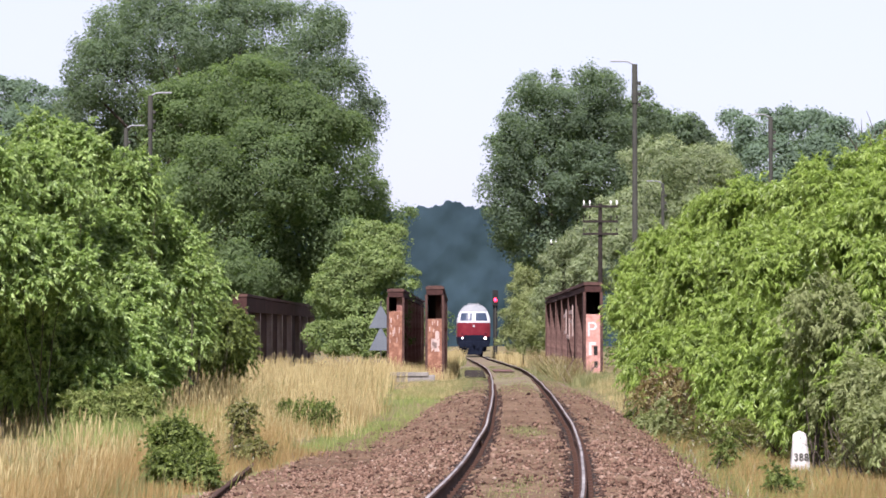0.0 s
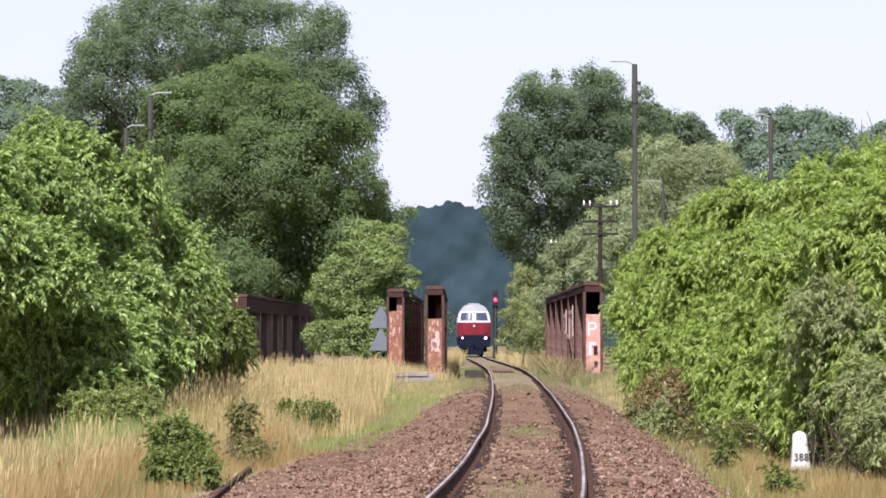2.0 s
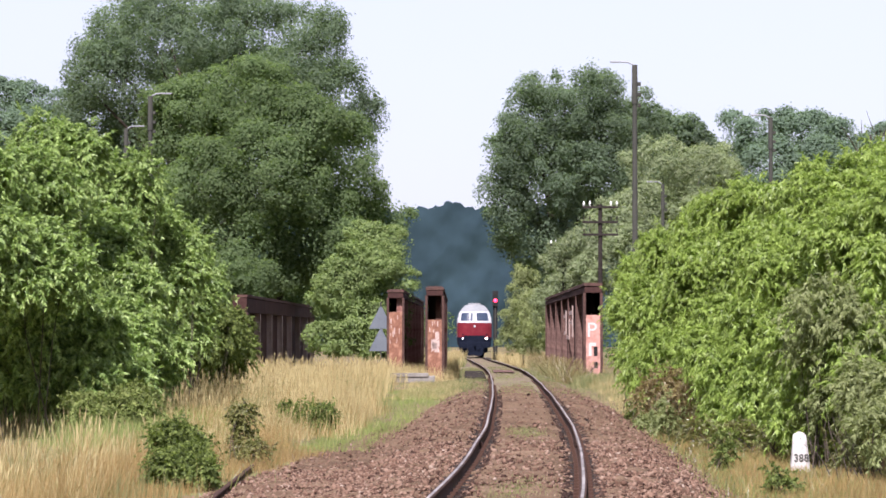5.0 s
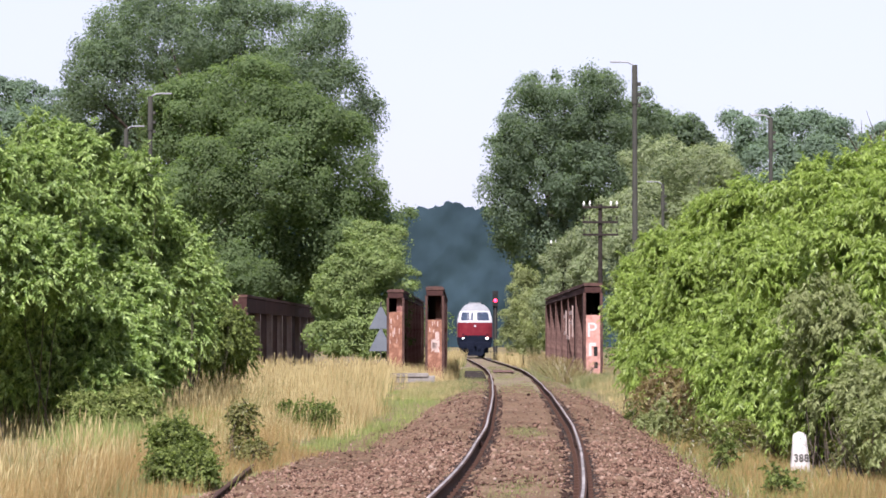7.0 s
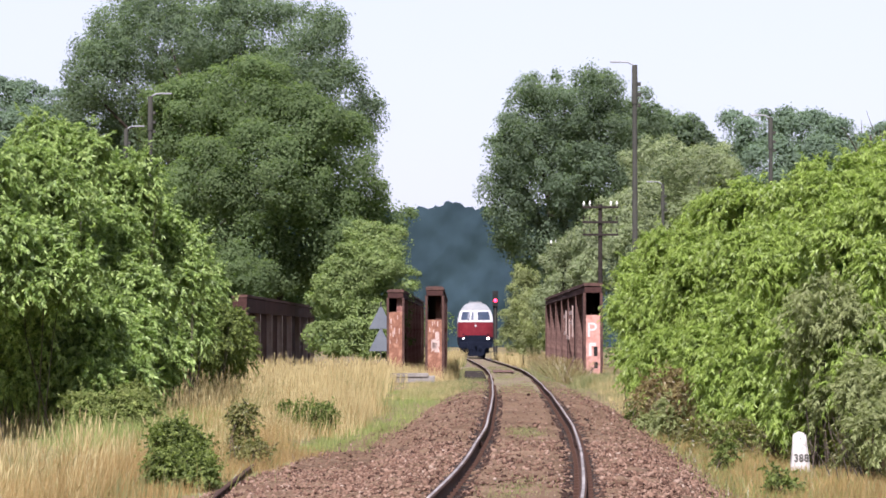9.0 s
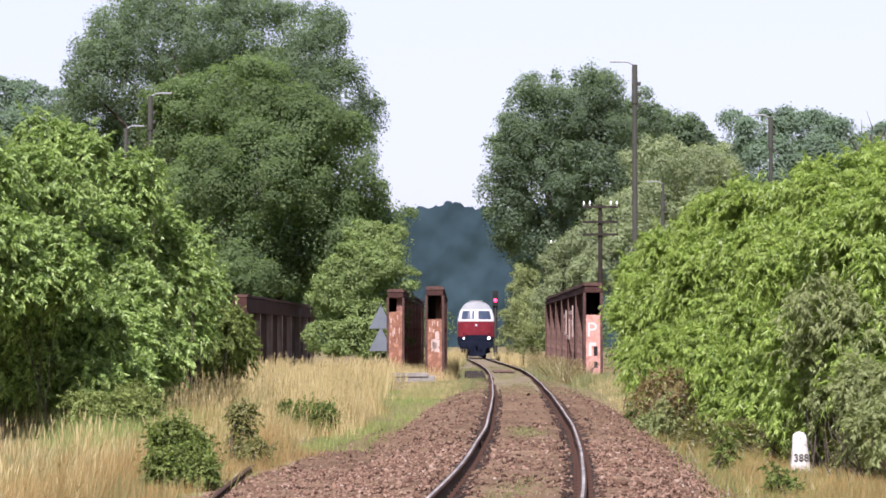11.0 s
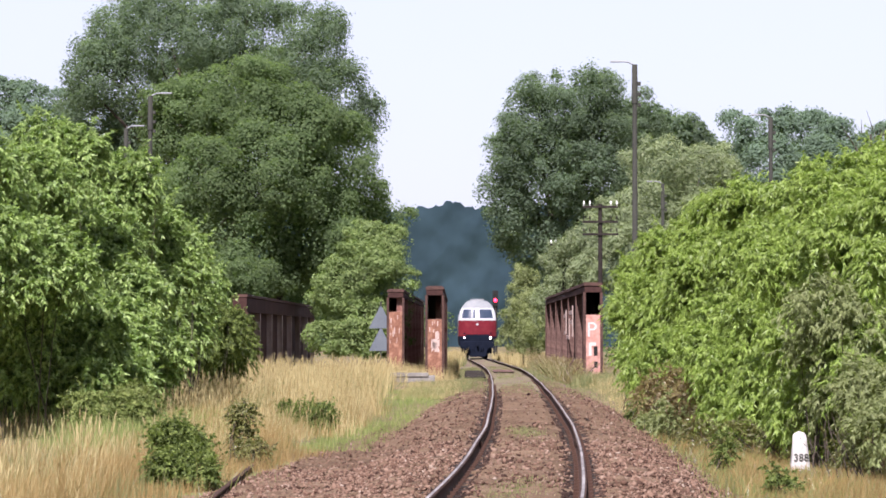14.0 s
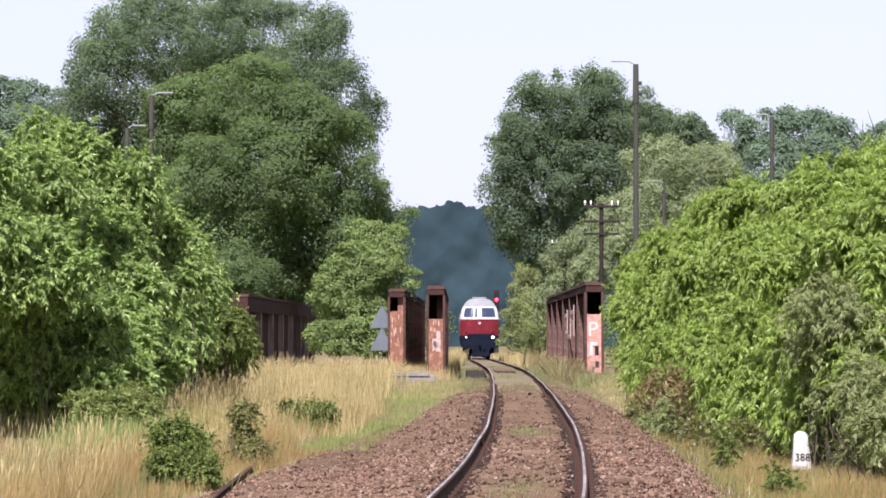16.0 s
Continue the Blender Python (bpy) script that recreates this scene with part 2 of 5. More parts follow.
def rod(bm, p, q, r0, r1, seg=8):
    """A tapered rod from p to q."""
    p, q = Vector(p), Vector(q)
    d = q - p
    m = Matrix.Translation((p + q) / 2) @ d.to_track_quat('Z', 'Y').to_matrix().to_4x4()
    bmesh.ops.create_cone(bm, cap_ends=True, segments=seg, radius1=r0, radius2=r1, depth=d.length, matrix=m)
    return bm


# ---- plan: the track's line and the ground ----
_ty = np.array([-60, -20, 0, 14, 27.3, 30.5, 37.7, 49, 70, 89, 104, 125, 160, 212, 255, 600, 1200.0])
_tx = np.array([-10.6, -4.1, -1.55, -0.22, 0.60, 0.78, 1.12, 1.52, 2.0, 2.33, 2.52, 2.70, 2.82, 2.68, 2.735, 2.82, 2.9])
_dy = np.arange(-60, 1200, 0.5)
_raw = np.interp(_dy, _ty, _tx)
_ker = np.hanning(17)
_ker /= _ker.sum()
_dx = np.convolve(np.pad(_raw, 8, mode='edge'), _ker, mode='valid')


def tx(y):
    return np.interp(y, _dy, _dx)


def tz(y):
    return np.interp(y, [-100, 100, 115, 130, 160, 211, 247, 300, 700, 3000], [0, 0, -0.02, -0.10, -0.28, -0.52, -0.68, -0.85, -1.5, -1.5])


def bed_z(u, y):
    """Height of the ballast bed at the distance u from the track's middle."""
    a = np.abs(u)
    top = np.interp(a, [0, 0.48, 0.60, 0.76, 0.92, 1.1, 1.7, 3.1, 4.2], [-0.13, -0.13, -0.185, -0.20, -0.185, -0.15, -0.20, -0.72, -1.15])
    shelf = np.interp(y, [0, 37, 51, 60, 70, 80], [4.7, 4.5, 4.0, 3.5, 3.0, 2.7])
    ledge = np.where((u < -2.3) & (-u < shelf), -0.60 - 0.02 * (-u - 2.3), -9.0)
    return np.maximum(top, ledge) + tz(y)


def wave(x, y):
    return 0.5 * np.sin(x * 0.9 + 0.37 * y) * np.sin(y * 0.31 + 1.3) + 0.5 * np.sin(x * 0.41 - y * 0.17 + 2.0)


def ground_z(x, y):
    x, y = np.asarray(x, float), np.asarray(y, float)
    u = x - tx(y)
    near = np.interp(y, [0, 66, 80, 95, 150], [-0.66, -0.66, -0.42, -0.32, -0.45])
    side = np.where(u < 0, np.interp(-u, [0, 4, 9, 30], [0, 0.02, 0.05, -0.3]), np.interp(u, [0, 4, 9, 30], [0, 0.02, 0.10, -0.2]))
    return near + side + 0.05 * wave(x, y) * np.clip((np.abs(u) - 2.0) / 2, 0, 1) + tz(y)


# ---- setting: one sheet of ground ----
def build_ground():
    xs = np.concatenate([[-2500, -1200, -600, -300, -150, -90, -60, -45, -35, -28, -23, -19], np.arange(-16, 16.01, 0.5), [19, 23, 28, 35, 45, 60, 90, 150, 300, 600, 1200, 2500]])
    ys = np.concatenate([[-2500, -1000, -400, -150, -80, -40, -20, 0, 10, 18], np.arange(22, 130, 0.75), np.arange(130, 300, 4), [320, 360, 420, 500, 600, 750, 1000, 1500, 2500, 4000]])
    X, Y = np.meshgrid(xs, ys)
    Z = ground_z(X, Y)
    nx, ny = len(xs), len(ys)
    idx = np.arange(nx * ny).reshape(ny, nx)
    q = np.stack([idx[:-1, :-1], idx[:-1, 1:], idx[1:, 1:], idx[1:, :-1]], -1).reshape(-1, 4)
    me = mesh_from("ground", np.stack([X, Y, Z], -1).reshape(-1, 3), q, [M_GROUND])
    me.shade_smooth()
    tagged(link("ground", me), "dry grassy earth beside a railway line", "ground", kind="structure")


def strip(name, y0, y1, step, us, zf, mat, label, rough=0.0):
    rng = np.random.default_rng(5)
    ys = np.arange(y0, y1, step)
    U, Y = np.meshgrid(us, ys)
    X = tx(Y) + U
    Z = zf(U, Y) + rough * rng.normal(size=U.shape)
    ny, nx = U.shape
    idx = np.arange(nx * ny).reshape(ny, nx)
    q = np.stack([idx[:-1, :-1], idx[:-1, 1:], idx[1:, 1:], idx[1:, :-1]], -1).reshape(-1, 4)
    me = mesh_from(name, np.stack([X, Y, Z], -1).reshape(-1, 3), q, [mat])
    me.shade_smooth()
    return tagged(link(name, me), label, "track bed", kind="structure")


build_ground()
US = np.unique(np.concatenate([np.arange(-5.0, 3.21, 0.2), [-1.1, -0.92, -0.76, -0.6, -0.48, 0.48, 0.6, 0.76, 0.92, 1.1, 3.6, 4.2]]).round(3))
strip("ballast_bed", -40, 100, 0.4, US, bed_z, M_BALLAST, "red-brown crushed stone ballast bed under the track", 0.018)
strip("weedy_track_bed", 76.8, 420, 0.6, np.arange(-2.6, 2.61, 0.2), lambda u, y: np.interp(np.abs(u), [0, 0.6, 0.75, 1.6, 2.6], [-0.12, -0.12, -0.19, -0.21, -0.62]) + tz(y) + np.interp(y, [77, 92], [-0.06, 0.02]) + 0.03 * wave(u * 6, y * 1.9), M_BED, "weedy grey-brown gravel bed towards the bridge")

# ---- track ----
RAIL_SECTION = [(-0.075, -0.172), (-0.075, -0.160), (-0.012, -0.140), (-0.010, -0.045), (-0.036, -0.034), (-0.036, -0.008), (-0.028, 0.0), (-0.016, 0.001),
                (0.016, 0.001), (0.028, 0.0), (0.036, -0.008), (0.036, -0.034), (0.010, -0.045), (0.012, -0.140), (0.075, -0.160), (0.075, -0.172)]


def rail_mesh(name, pts, mats, top_faces):
    """A rail swept along points (x, y, z)."""
    verts, quads, k = [], [], len(RAIL_SECTION)
    for i, p in enumerate(pts):
        a, b = pts[max(i - 1, 0)], pts[min(i + 1, len(pts) - 1)]
        dx, dy = b[0] - a[0], b[1] - a[1]
        n = math.hypot(dx, dy)
        sx, sy = dy / n, -dx / n
        for u, z in RAIL_SECTION:
            verts.append((p[0] + sx * u, p[1] + sy * u, p[2] + z))
    for i in range(len(pts) - 1):
        for j in range(k):
            j2 = (j + 1) % k
            quads.append((i * k + j, i * k + j2, (i + 1) * k + j2, (i + 1) * k + j))
    me = mesh_from(name, verts, quads, mats)
    if top_faces:
        mi = np.zeros(len(quads), dtype=np.int32)
        mi.reshape(-1, k)[:, 7] = 1
        me.polygons.foreach_set("material_index", mi)
    return me


def build_track():
    track = thing("railway_track", "single railway track with shiny worn rail heads", "railway track", (0, 0, 0))
    ys = np.concatenate([np.arange(-40, 130, 1.0), np.arange(130, 420, 4.0)])
    for side in (-0.7525, 0.7525):
        pts = [(float(tx(y)) + side + 0.004 * math.sin(y * 0.45 + side), y, float(tz(y)) + 0.006 * math.sin(y * 0.52 + side)) for y in ys]
        link("rail", rail_mesh("rail", pts, [M_RAIL, M_RAILTOP], True), track, "steel rail with rusty sides and bright head")
        for yj in (43.0, 73.0, 103.0):
            for s in (-1, 1):
                part("fishplate", boxed(-0.012, 0.012, -0.42, 0.42, -0.125, -0.055, bevel=0.004), M_RAIL, track,
                     at=(float(tx(yj)) + side + s * 0.028, yj, float(tz(yj))))
    bm0 = boxed(-1.28, 1.28, -0.12, 0.12, -0.30, -0.165, bevel=0.01)
    sl = part("sleeper", bm0, M_WOOD, track, "old dark sleeper nearly buried in ballast")
    sl.location = (float(tx(26)), 26, 0.0)
    bm1 = bmesh.new()
    box(bm1, -0.09, 0.09, -0.07, 0.07, -0.168, -0.15)
    box(bm1, -0.11, -0.05, -0.03, 0.03, -0.15, -0.115)
    box(bm1, 0.05, 0.11, -0.03, 0.03, -0.15, -0.115)
    clip = part("rail_chair", bm1, M_RAIL, track)
    clip.location = (float(tx(26)) - 0.7525, 26, 0)
    for i in range(120):
        y = 26.65 + i * 0.65
        s2 = new("sleeper", sl.data)
        s2.parent, s2.location = track, (float(tx(y)), y, float(tz(y)))
        for side in (-0.7525, 0.7525):
            c2 = new("rail_chair", clip.data)
            c2.parent, c2.location = track, (float(tx(y)) + side, y, float(tz(y)))


build_track()


def old_rail():
    pts = [(-3.02 - 0.004 * i, 34.5 + 0.5 * i, -0.545 - 0.02 * max(0, 3 - i)) for i in range(24)]
    tagged(link("old_rail", rail_mesh("old_rail", pts, [M_RAIL], False)), "rusty disused rail lying at the edge of dry grass", "rail")


old_rail()


def stones(name, label, rng, u, y, size, mat, sink=0.35):
    """Eight-sided chips lying on the ballast bed at the distance u from the track's middle."""
    n = len(y)
    base = np.array([(-1, 0, 0), (1, 0, 0), (0, -1, 0), (0, 1, 0), (0, 0, -1), (0, 0, 1)], float)
    jit = (base[None] * (0.8 + 0.6 * rng.random((n, 6, 3))) + 0.28 * rng.normal(size=(n, 6, 3))) * size[:, None, None]
    ang, tilt = rng.random(n) * 6.283, rng.normal(0, 0.5, n)
    c, s, ct, st = np.cos(ang), np.sin(ang), np.cos(tilt), np.sin(tilt)
    x0, y0, z0 = jit[..., 0], jit[..., 1], jit[..., 2] * 0.75
    y1, z1 = y0 * ct[:, None] - z0 * st[:, None], y0 * st[:, None] + z0 * ct[:, None]
    vx = x0 * c[:, None] - y1 * s[:, None] + (tx(y) + u)[:, None]
    vy = x0 * s[:, None] + y1 * c[:, None] + y[:, None]
    vz = z1 + (bed_z(u, y) + size * sink)[:, None]
    q = np.array([[0, 2, 5], [2, 1, 5], [1, 3, 5], [3, 0, 5], [2, 0, 4], [1, 2, 4], [3, 1, 4], [0, 3, 4]])
    tris = (q[None] + 6 * np.arange(n)[:, None, None]).reshape(-1, 3)
    me = mesh_from(name, np.stack([vx, vy, vz], -1).reshape(-1, 3), tris, [mat])
    tagged(link(name, me), label, "stones", kind="stuff")


def build_stones():
    rng = np.random.default_rng(11)
    n1, n2 = 30000, 11000
    y = np.concatenate([25 + 20 * rng.random(n1), 44 + 44 * rng.random(n2) ** 1.25])
    u = -np.interp(y, [24, 37, 51, 60, 70, 80], [4.7, 4.5, 4.0, 3.5, 3.0, 2.8])
    u = u + (3.2 - u) * rng.random(len(y))
    keep = (np.abs(np.abs(u) - 0.7525) > 0.13) & ((np.abs(u) > 0.7) | (rng.random(len(y)) < 0.35))
    y, u = y[keep], u[keep]
    stones("ballast_stones", "loose red-brown ballast stones around the rails", rng, u, y, np.clip(rng.lognormal(-3.98, 0.36, len(y)), 0.010, 0.055), M_STONE)
    y = 25 + 65 * rng.random(9000) ** 1.4
    u = np.where(rng.random(9000) < 0.5, -1, 1) * 0.7525 + np.where(rng.random(9000) < 0.5, -1, 1) * rng.uniform(0.085, 0.24, 9000)
    stones("dark_rail_stones", "darker ballast stones close along the rails", rng, u, y, np.clip(rng.lognormal(-4.0, 0.3, 9000), 0.010, 0.04), M_DARKSTONE, 0.2)


build_stones()

# ---- foliage ----


def unit(v):
    return v / np.maximum(np.linalg.norm(v, axis=-1, keepdims=True), 1e-9)


def leaf_blades(pos, ax, bx, L, W):
    """One three-cornered leaf blade at each place."""
    return np.stack([pos - bx * W + ax * L * 0.1, pos + bx * W + ax * L * 0.1, pos + ax * L], 1).reshape(-1, 3)


def hanging_leaves(rng, lobes, n, length, width, droop=0.6, reach=0.45, tilt=0.5, per_twig=22):
    """Leaves set along arching twigs that leave rounded lobes (x, y, z, half width, half height)."""
    lobes = np.asarray(lobes, float)
    area = lobes[:, 3] * lobes[:, 4]
    pick = rng.choice(len(lobes), n, p=area / area.sum())
    up = np.array([0, 0, 1.0])
    out = []
    for i, (cx, cy, cz, rw, rh) in enumerate(lobes):
        m = int((pick == i).sum())
        if not m:
            continue
        k = max(16, m // per_twig)
        d = unit(rng.normal(size=(k, 3)) + 0.12 * up)
        q = unit(rng.normal(size=(3, 3)))
        lump = 0.9 + 0.10 * np.sin(d @ q[0] * 6 + 1) + 0.10 * np.sin(d @ q[1] * 9 + 2)
        rad = (1 - 0.55 * rng.random(k) ** 2.0) * lump
        start = d * (rad * 0.88)[:, None] * np.array([rw, rw, rh])
        way = unit(0.7 * d + 0.35 * up + 0.5 * rng.normal(size=(k, 3)))
        ln = reach * rng.uniform(0.45, 1.2, k)
        shoot = rng.random(k) < 0.07
        way[shoot] = unit(way[shoot] + 0.9 * up)
        ln[shoot] *= 1.5
        sag = rng.uniform(0.25, 0.9, k)
        sag[shoot] *= 0.25
        j = rng.integers(0, k, m)
        t = rng.random(m) ** 0.8
        p = start[j] + way[j] * (ln[j] * t)[:, None] - up * (sag[j] * ln[j] * t * t)[:, None]
        tang = unit(way[j] - up * (2 * sag[j] * t)[:, None])
        side = unit(np.cross(tang, up) + 0.3 * rng.normal(size=(m, 3))) * rng.choice([-1.0, 1.0], m)[:, None]
        ax = unit(0.55 * tang + 0.65 * side + 0.25 * rng.normal(size=(m, 3)) - droop * up)
        nrm = unit(0.45 * up + 0.65 * d[j] + tilt * rng.normal(size=(m, 3)))
        bx = unit(np.cross(nrm, ax))
        L = length * rng.uniform(0.65, 1.3, m)[:, None]
        W = width * rng.uniform(0.7, 1.3, m)[:, None] * 0.5
        out.append(leaf_blades(p + np.array([cx, cy, cz]), ax, bx, L, W))
    return np.concatenate(out)


def crown_leaves(rng, lobes, n, length, width, tuft=(0.5, 1.1), cover=2.4, spike=0.3, loose=0.2, rand=0.42, crest=0.6, low=0.62):
    """Leaves on domed tufts that stand out from the lobes of a crown, and some deeper in it."""
    lobes = np.asarray(lobes, float)
    cs, ds, rs, zs = [], [], [], []
    mean = 0.5 * (tuft[0] + tuft[1])
    for cx, cy, cz, rw, rh in lobes:
        k = max(6, int(cover * rw * rh / mean ** 2))
        d = unit(rng.normal(size=(k, 3)) + np.array([0, 0, 0.18]))
        f = rng.uniform(0.66, 1.0, k) + (rng.random(k) < 0.16) * rng.uniform(0.0, 0.14, k)
        r = np.minimum(rng.uniform(tuft[0], tuft[1], k), 0.6 * min(rw, rh))
        cs.append(d * f[:, None] * np.array([rw, rw, rh]) * 0.92 + np.array([cx, cy, cz]))
        ds.append(d)
        rs.append(r)
        zs.append(r * (low + spike * rng.random(k)))
    c, d, r, rz = np.concatenate(cs), np.concatenate(ds), np.concatenate(rs), np.concatenate(zs)
    m = int(n * (1 - loose))
    j = rng.choice(len(r), m, p=r ** 2 / (r ** 2).sum())
    e = unit(rng.normal(size=(m, 3)) + 0.45 * d[j] + np.array([0, 0, crest]))
    f = (1 - 0.5 * rng.random(m) ** 2) * np.clip(1 + 0.16 * rng.normal(size=m), 0.6, 1.2)
    pos = c[j] + e * f[:, None] * np.stack([r[j], r[j], rz[j]], 1)
    m2 = n - m
    area = lobes[:, 3] * lobes[:, 4]
    i2 = rng.choice(len(lobes), m2, p=area / area.sum())
    e2 = unit(rng.normal(size=(m2, 3)))
    pos2 = lobes[i2, :3] + e2 * rng.uniform(0.45, 0.95, m2)[:, None] * lobes[i2][:, [3, 3, 4]]
    out = np.nonzero(rng.random(m) < 0.05 + 0.06 * spike)[0]
    pos[out] += unit(d[j[out]] + np.array([0, 0, 0.9])) * (r[j[out]] * rng.uniform(0.1, 0.4, len(out)))[:, None]
    pos, e = np.concatenate([pos, pos2]), np.concatenate([e, e2])
    nrm = unit(e + rand * rng.normal(size=(n, 3)) + np.array([0, 0, 0.25]))
    ax = unit(np.cross(nrm, rng.normal(size=(n, 3))))
    bx = np.cross(nrm, ax)
    L = length * rng.uniform(0.6, 1.4, n)[:, None]
    W = width * rng.uniform(0.7, 1.3, n)[:, None] * 0.5
    return leaf_blades(pos - ax * L * 0.4, ax, bx, L, W)


def blade_mesh(name, verts, mat):
    return mesh_from(name, verts, np.arange(len(verts)).reshape(-1, 3), [mat])


def branches(bm, rng, base, top, r, targets, seg=7):
    """A trunk from base to top and limbs to the targets."""
    base, top = Vector(base), Vector(top)
    pts = [base]
    for f in (0.3, 0.6, 1.0):
        p = base.lerp(top, f) + Vector((rng.normal() * r * 0.8, rng.normal() * r * 0.8, 0))
        pts.append(p)
    rr = [r * 1.25, r, r * 0.75, r * 0.4]
    for a, b, r0, r1 in zip(pts[:-1], pts[1:], rr[:-1], rr[1:]):
        rod(bm, a, b, r0, r1, seg)
    for t in targets:
        t = Vector(t)
        o = base.lerp(top, float(rng.uniform(0.35, 0.85)))
        mid = o.lerp(t, 0.5) + Vector((0, 0, 0.15 * (t - o).length))
        rod(bm, o, mid, r * 0.42, r * 0.28, 6)
        rod(bm, mid, t, r * 0.28, r * 0.07, 5)


def tree(name, label, lobes, leaf, n, mat, seed, trunk_r=0.3, category="tree", group="", stems=1, **kw):
    """A tree: tapered trunk with limbs, and a crown of leaf clumps on its lobes."""
    rng = np.random.default_rng(seed)
    lob = np.array(lobes, float)
    bx, by = float(lob[:, 0].mean()), float(lob[:, 1].mean())
    bz = float(ground_z(bx, by)) - 0.1
    t = thing(name, label, category, (bx, by, bz), group)
    lob[:, :3] -= (bx, by, bz)
    lob[:, 3:] *= 1.05
    bm = bmesh.new()
    hi = max(0.62 * float(lob[:, 2].max()), 0.5)
    if stems == 1:
        branches(bm, rng, (0, 0, 0), (0, 0, hi), trunk_r, [tuple(l[:3]) for l in lob for _ in (0, 1)] if len(lob) < 5 else [tuple(l[:3]) for l in lob])
    else:
        for k in range(stems):
            l = lob[k % len(lob)]
            o = (l[0] * 0.6 + rng.normal() * 0.2, l[1] * 0.6 + rng.normal() * 0.2, 0)
            branches(bm, rng, o, (l[0], l[1], l[2]), trunk_r, [])
    part("trunk" if stems == 1 else "stems", bm, M_BARK, t, "brown bark", smooth=True)
    link("crown", blade_mesh("crown", crown_leaves(rng, lob, n, *leaf, **kw), mat), t)
    return t


SWAYERS = []


def split_lobes(rng, lob):
    """Large boughs fall into smaller ones that stand apart from each other."""
    out = []
    for x, y, z, rw, rh in lob:
        if rw < 0.6:
            out.append((x, y, z, rw, rh))
            continue
        a0 = rng.random() * 6.283
        for k in range(5):
            a, f = a0 + k * 1.2566 + rng.normal() * 0.25, rng.uniform(0.45, 0.68)
            q = rng.uniform(0.42, 0.62)
            out.append((x + f * rw * math.cos(a), y + rng.uniform(-0.7, 0.5) * rw, z + f * rh * math.sin(a), rw * q, rh * q * rng.uniform(0.8, 1.1)))
        out.append((x, y + 0.2 * rw, z, rw * 0.62, rh * 0.62))
    return np.array(out)


def bush(name, label, lobes, leaf, density, mat, seed, amp, category="bush", group="", **kw):
    """A bush whose leafy boughs are pieces of their own that sway."""
    rng = np.random.default_rng(seed)
    lob = np.array(lobes, float)
    bx, by = float(lob[:, 0].mean()), float(lob[:, 1].mean())
    bz = float(ground_z(bx, by)) - 0.1
    t = thing(name, label, category, (bx, by, bz), group)
    lob[:, :3] -= (bx, by, bz)
    for l in lob:
        for _ in range(3):
            bm = bmesh.new()
            o = Vector((l[0] * 0.75 + rng.normal() * 0.2, l[1] * 0.8 + rng.normal() * 0.25, 0))
            e = Vector((l[0] + rng.normal() * l[3] * 0.35, l[1] + rng.normal() * l[3] * 0.35, max(l[2] + l[4] * 0.4, 0.3)))
            m = o.lerp(e, 0.55) + Vector((rng.normal() * 0.1, rng.normal() * 0.1, 0))
            rod(bm, o, m, 0.013, 0.009, 5)
            rod(bm, m, e, 0.009, 0.003, 5)
            part("stem", bm, M_BARK, t)
    lob = split_lobes(rng, lob)
    for l in lob:
        hz = min(float(l[4]), float(l[2]))
        base = (float(l[0]), float(l[1]), float(l[2]) - hz)
        rel = [(0, 0, hz, l[3], l[4])]
        n = int(density * l[3] * l[4])
        ob = link("bough", blade_mesh("bough", hanging_leaves(rng, rel, n, *leaf, **kw), mat), t, at=base)
        ob["kind"] = "stuff"
        SWAYERS.append((ob, base, amp * 2.0 * (0.5 + rng.random()), rng.random(3) * 6.283, hz))
    return t


# big trees left of the line
tree("oak_tree", "tall old oak with dense dark green crown", [(-19.16, 196, 21.8, 5.54, 3.37), (-22.89, 194, 19.04, 3.33, 2.94), (-14.56, 198, 22.6, 5.2, 2.8), (-9.27, 192, 20.61, 3.1, 2.91), (-7.06, 190, 17.53, 2.11, 2.3), (-6.37, 190, 14.08, 2.11, 2.69), (-24.71, 196, 16.06, 2.38, 2.77), (-17.74, 200, 17.97, 5.66, 4.44), (-11.25, 196, 17.24, 4.36, 4.75), (-18.16, 198, 11.8, 6.4, 5.2), (-5.53, 190, 16.19, 1.34, 1.34), (-21.36, 198, 23.8, 2.8, 2.0), (-17.94, 200, 24.83, 3.23, 1.82), (-13.76, 198, 24.2, 2.8, 1.8), (-23.92, 196, 21.2, 1.98, 1.98), (-8.78, 194, 22.18, 1.96, 1.76), (-4.95, 190, 17.15, 0.84, 0.84), (-25.63, 194, 19.44, 0.98, 1.18), (-22.16, 198, 15.0, 2.4, 2.4), (-24.16, 198, 13.4, 2.8, 2.4), (-20.26, 199, 13.46, 2.41, 2.41)], (0.195, 0.135), 195000, M_OAK, 21, 0.55, tuft=(0.5, 1.2), spike=0.7, loose=0.27)
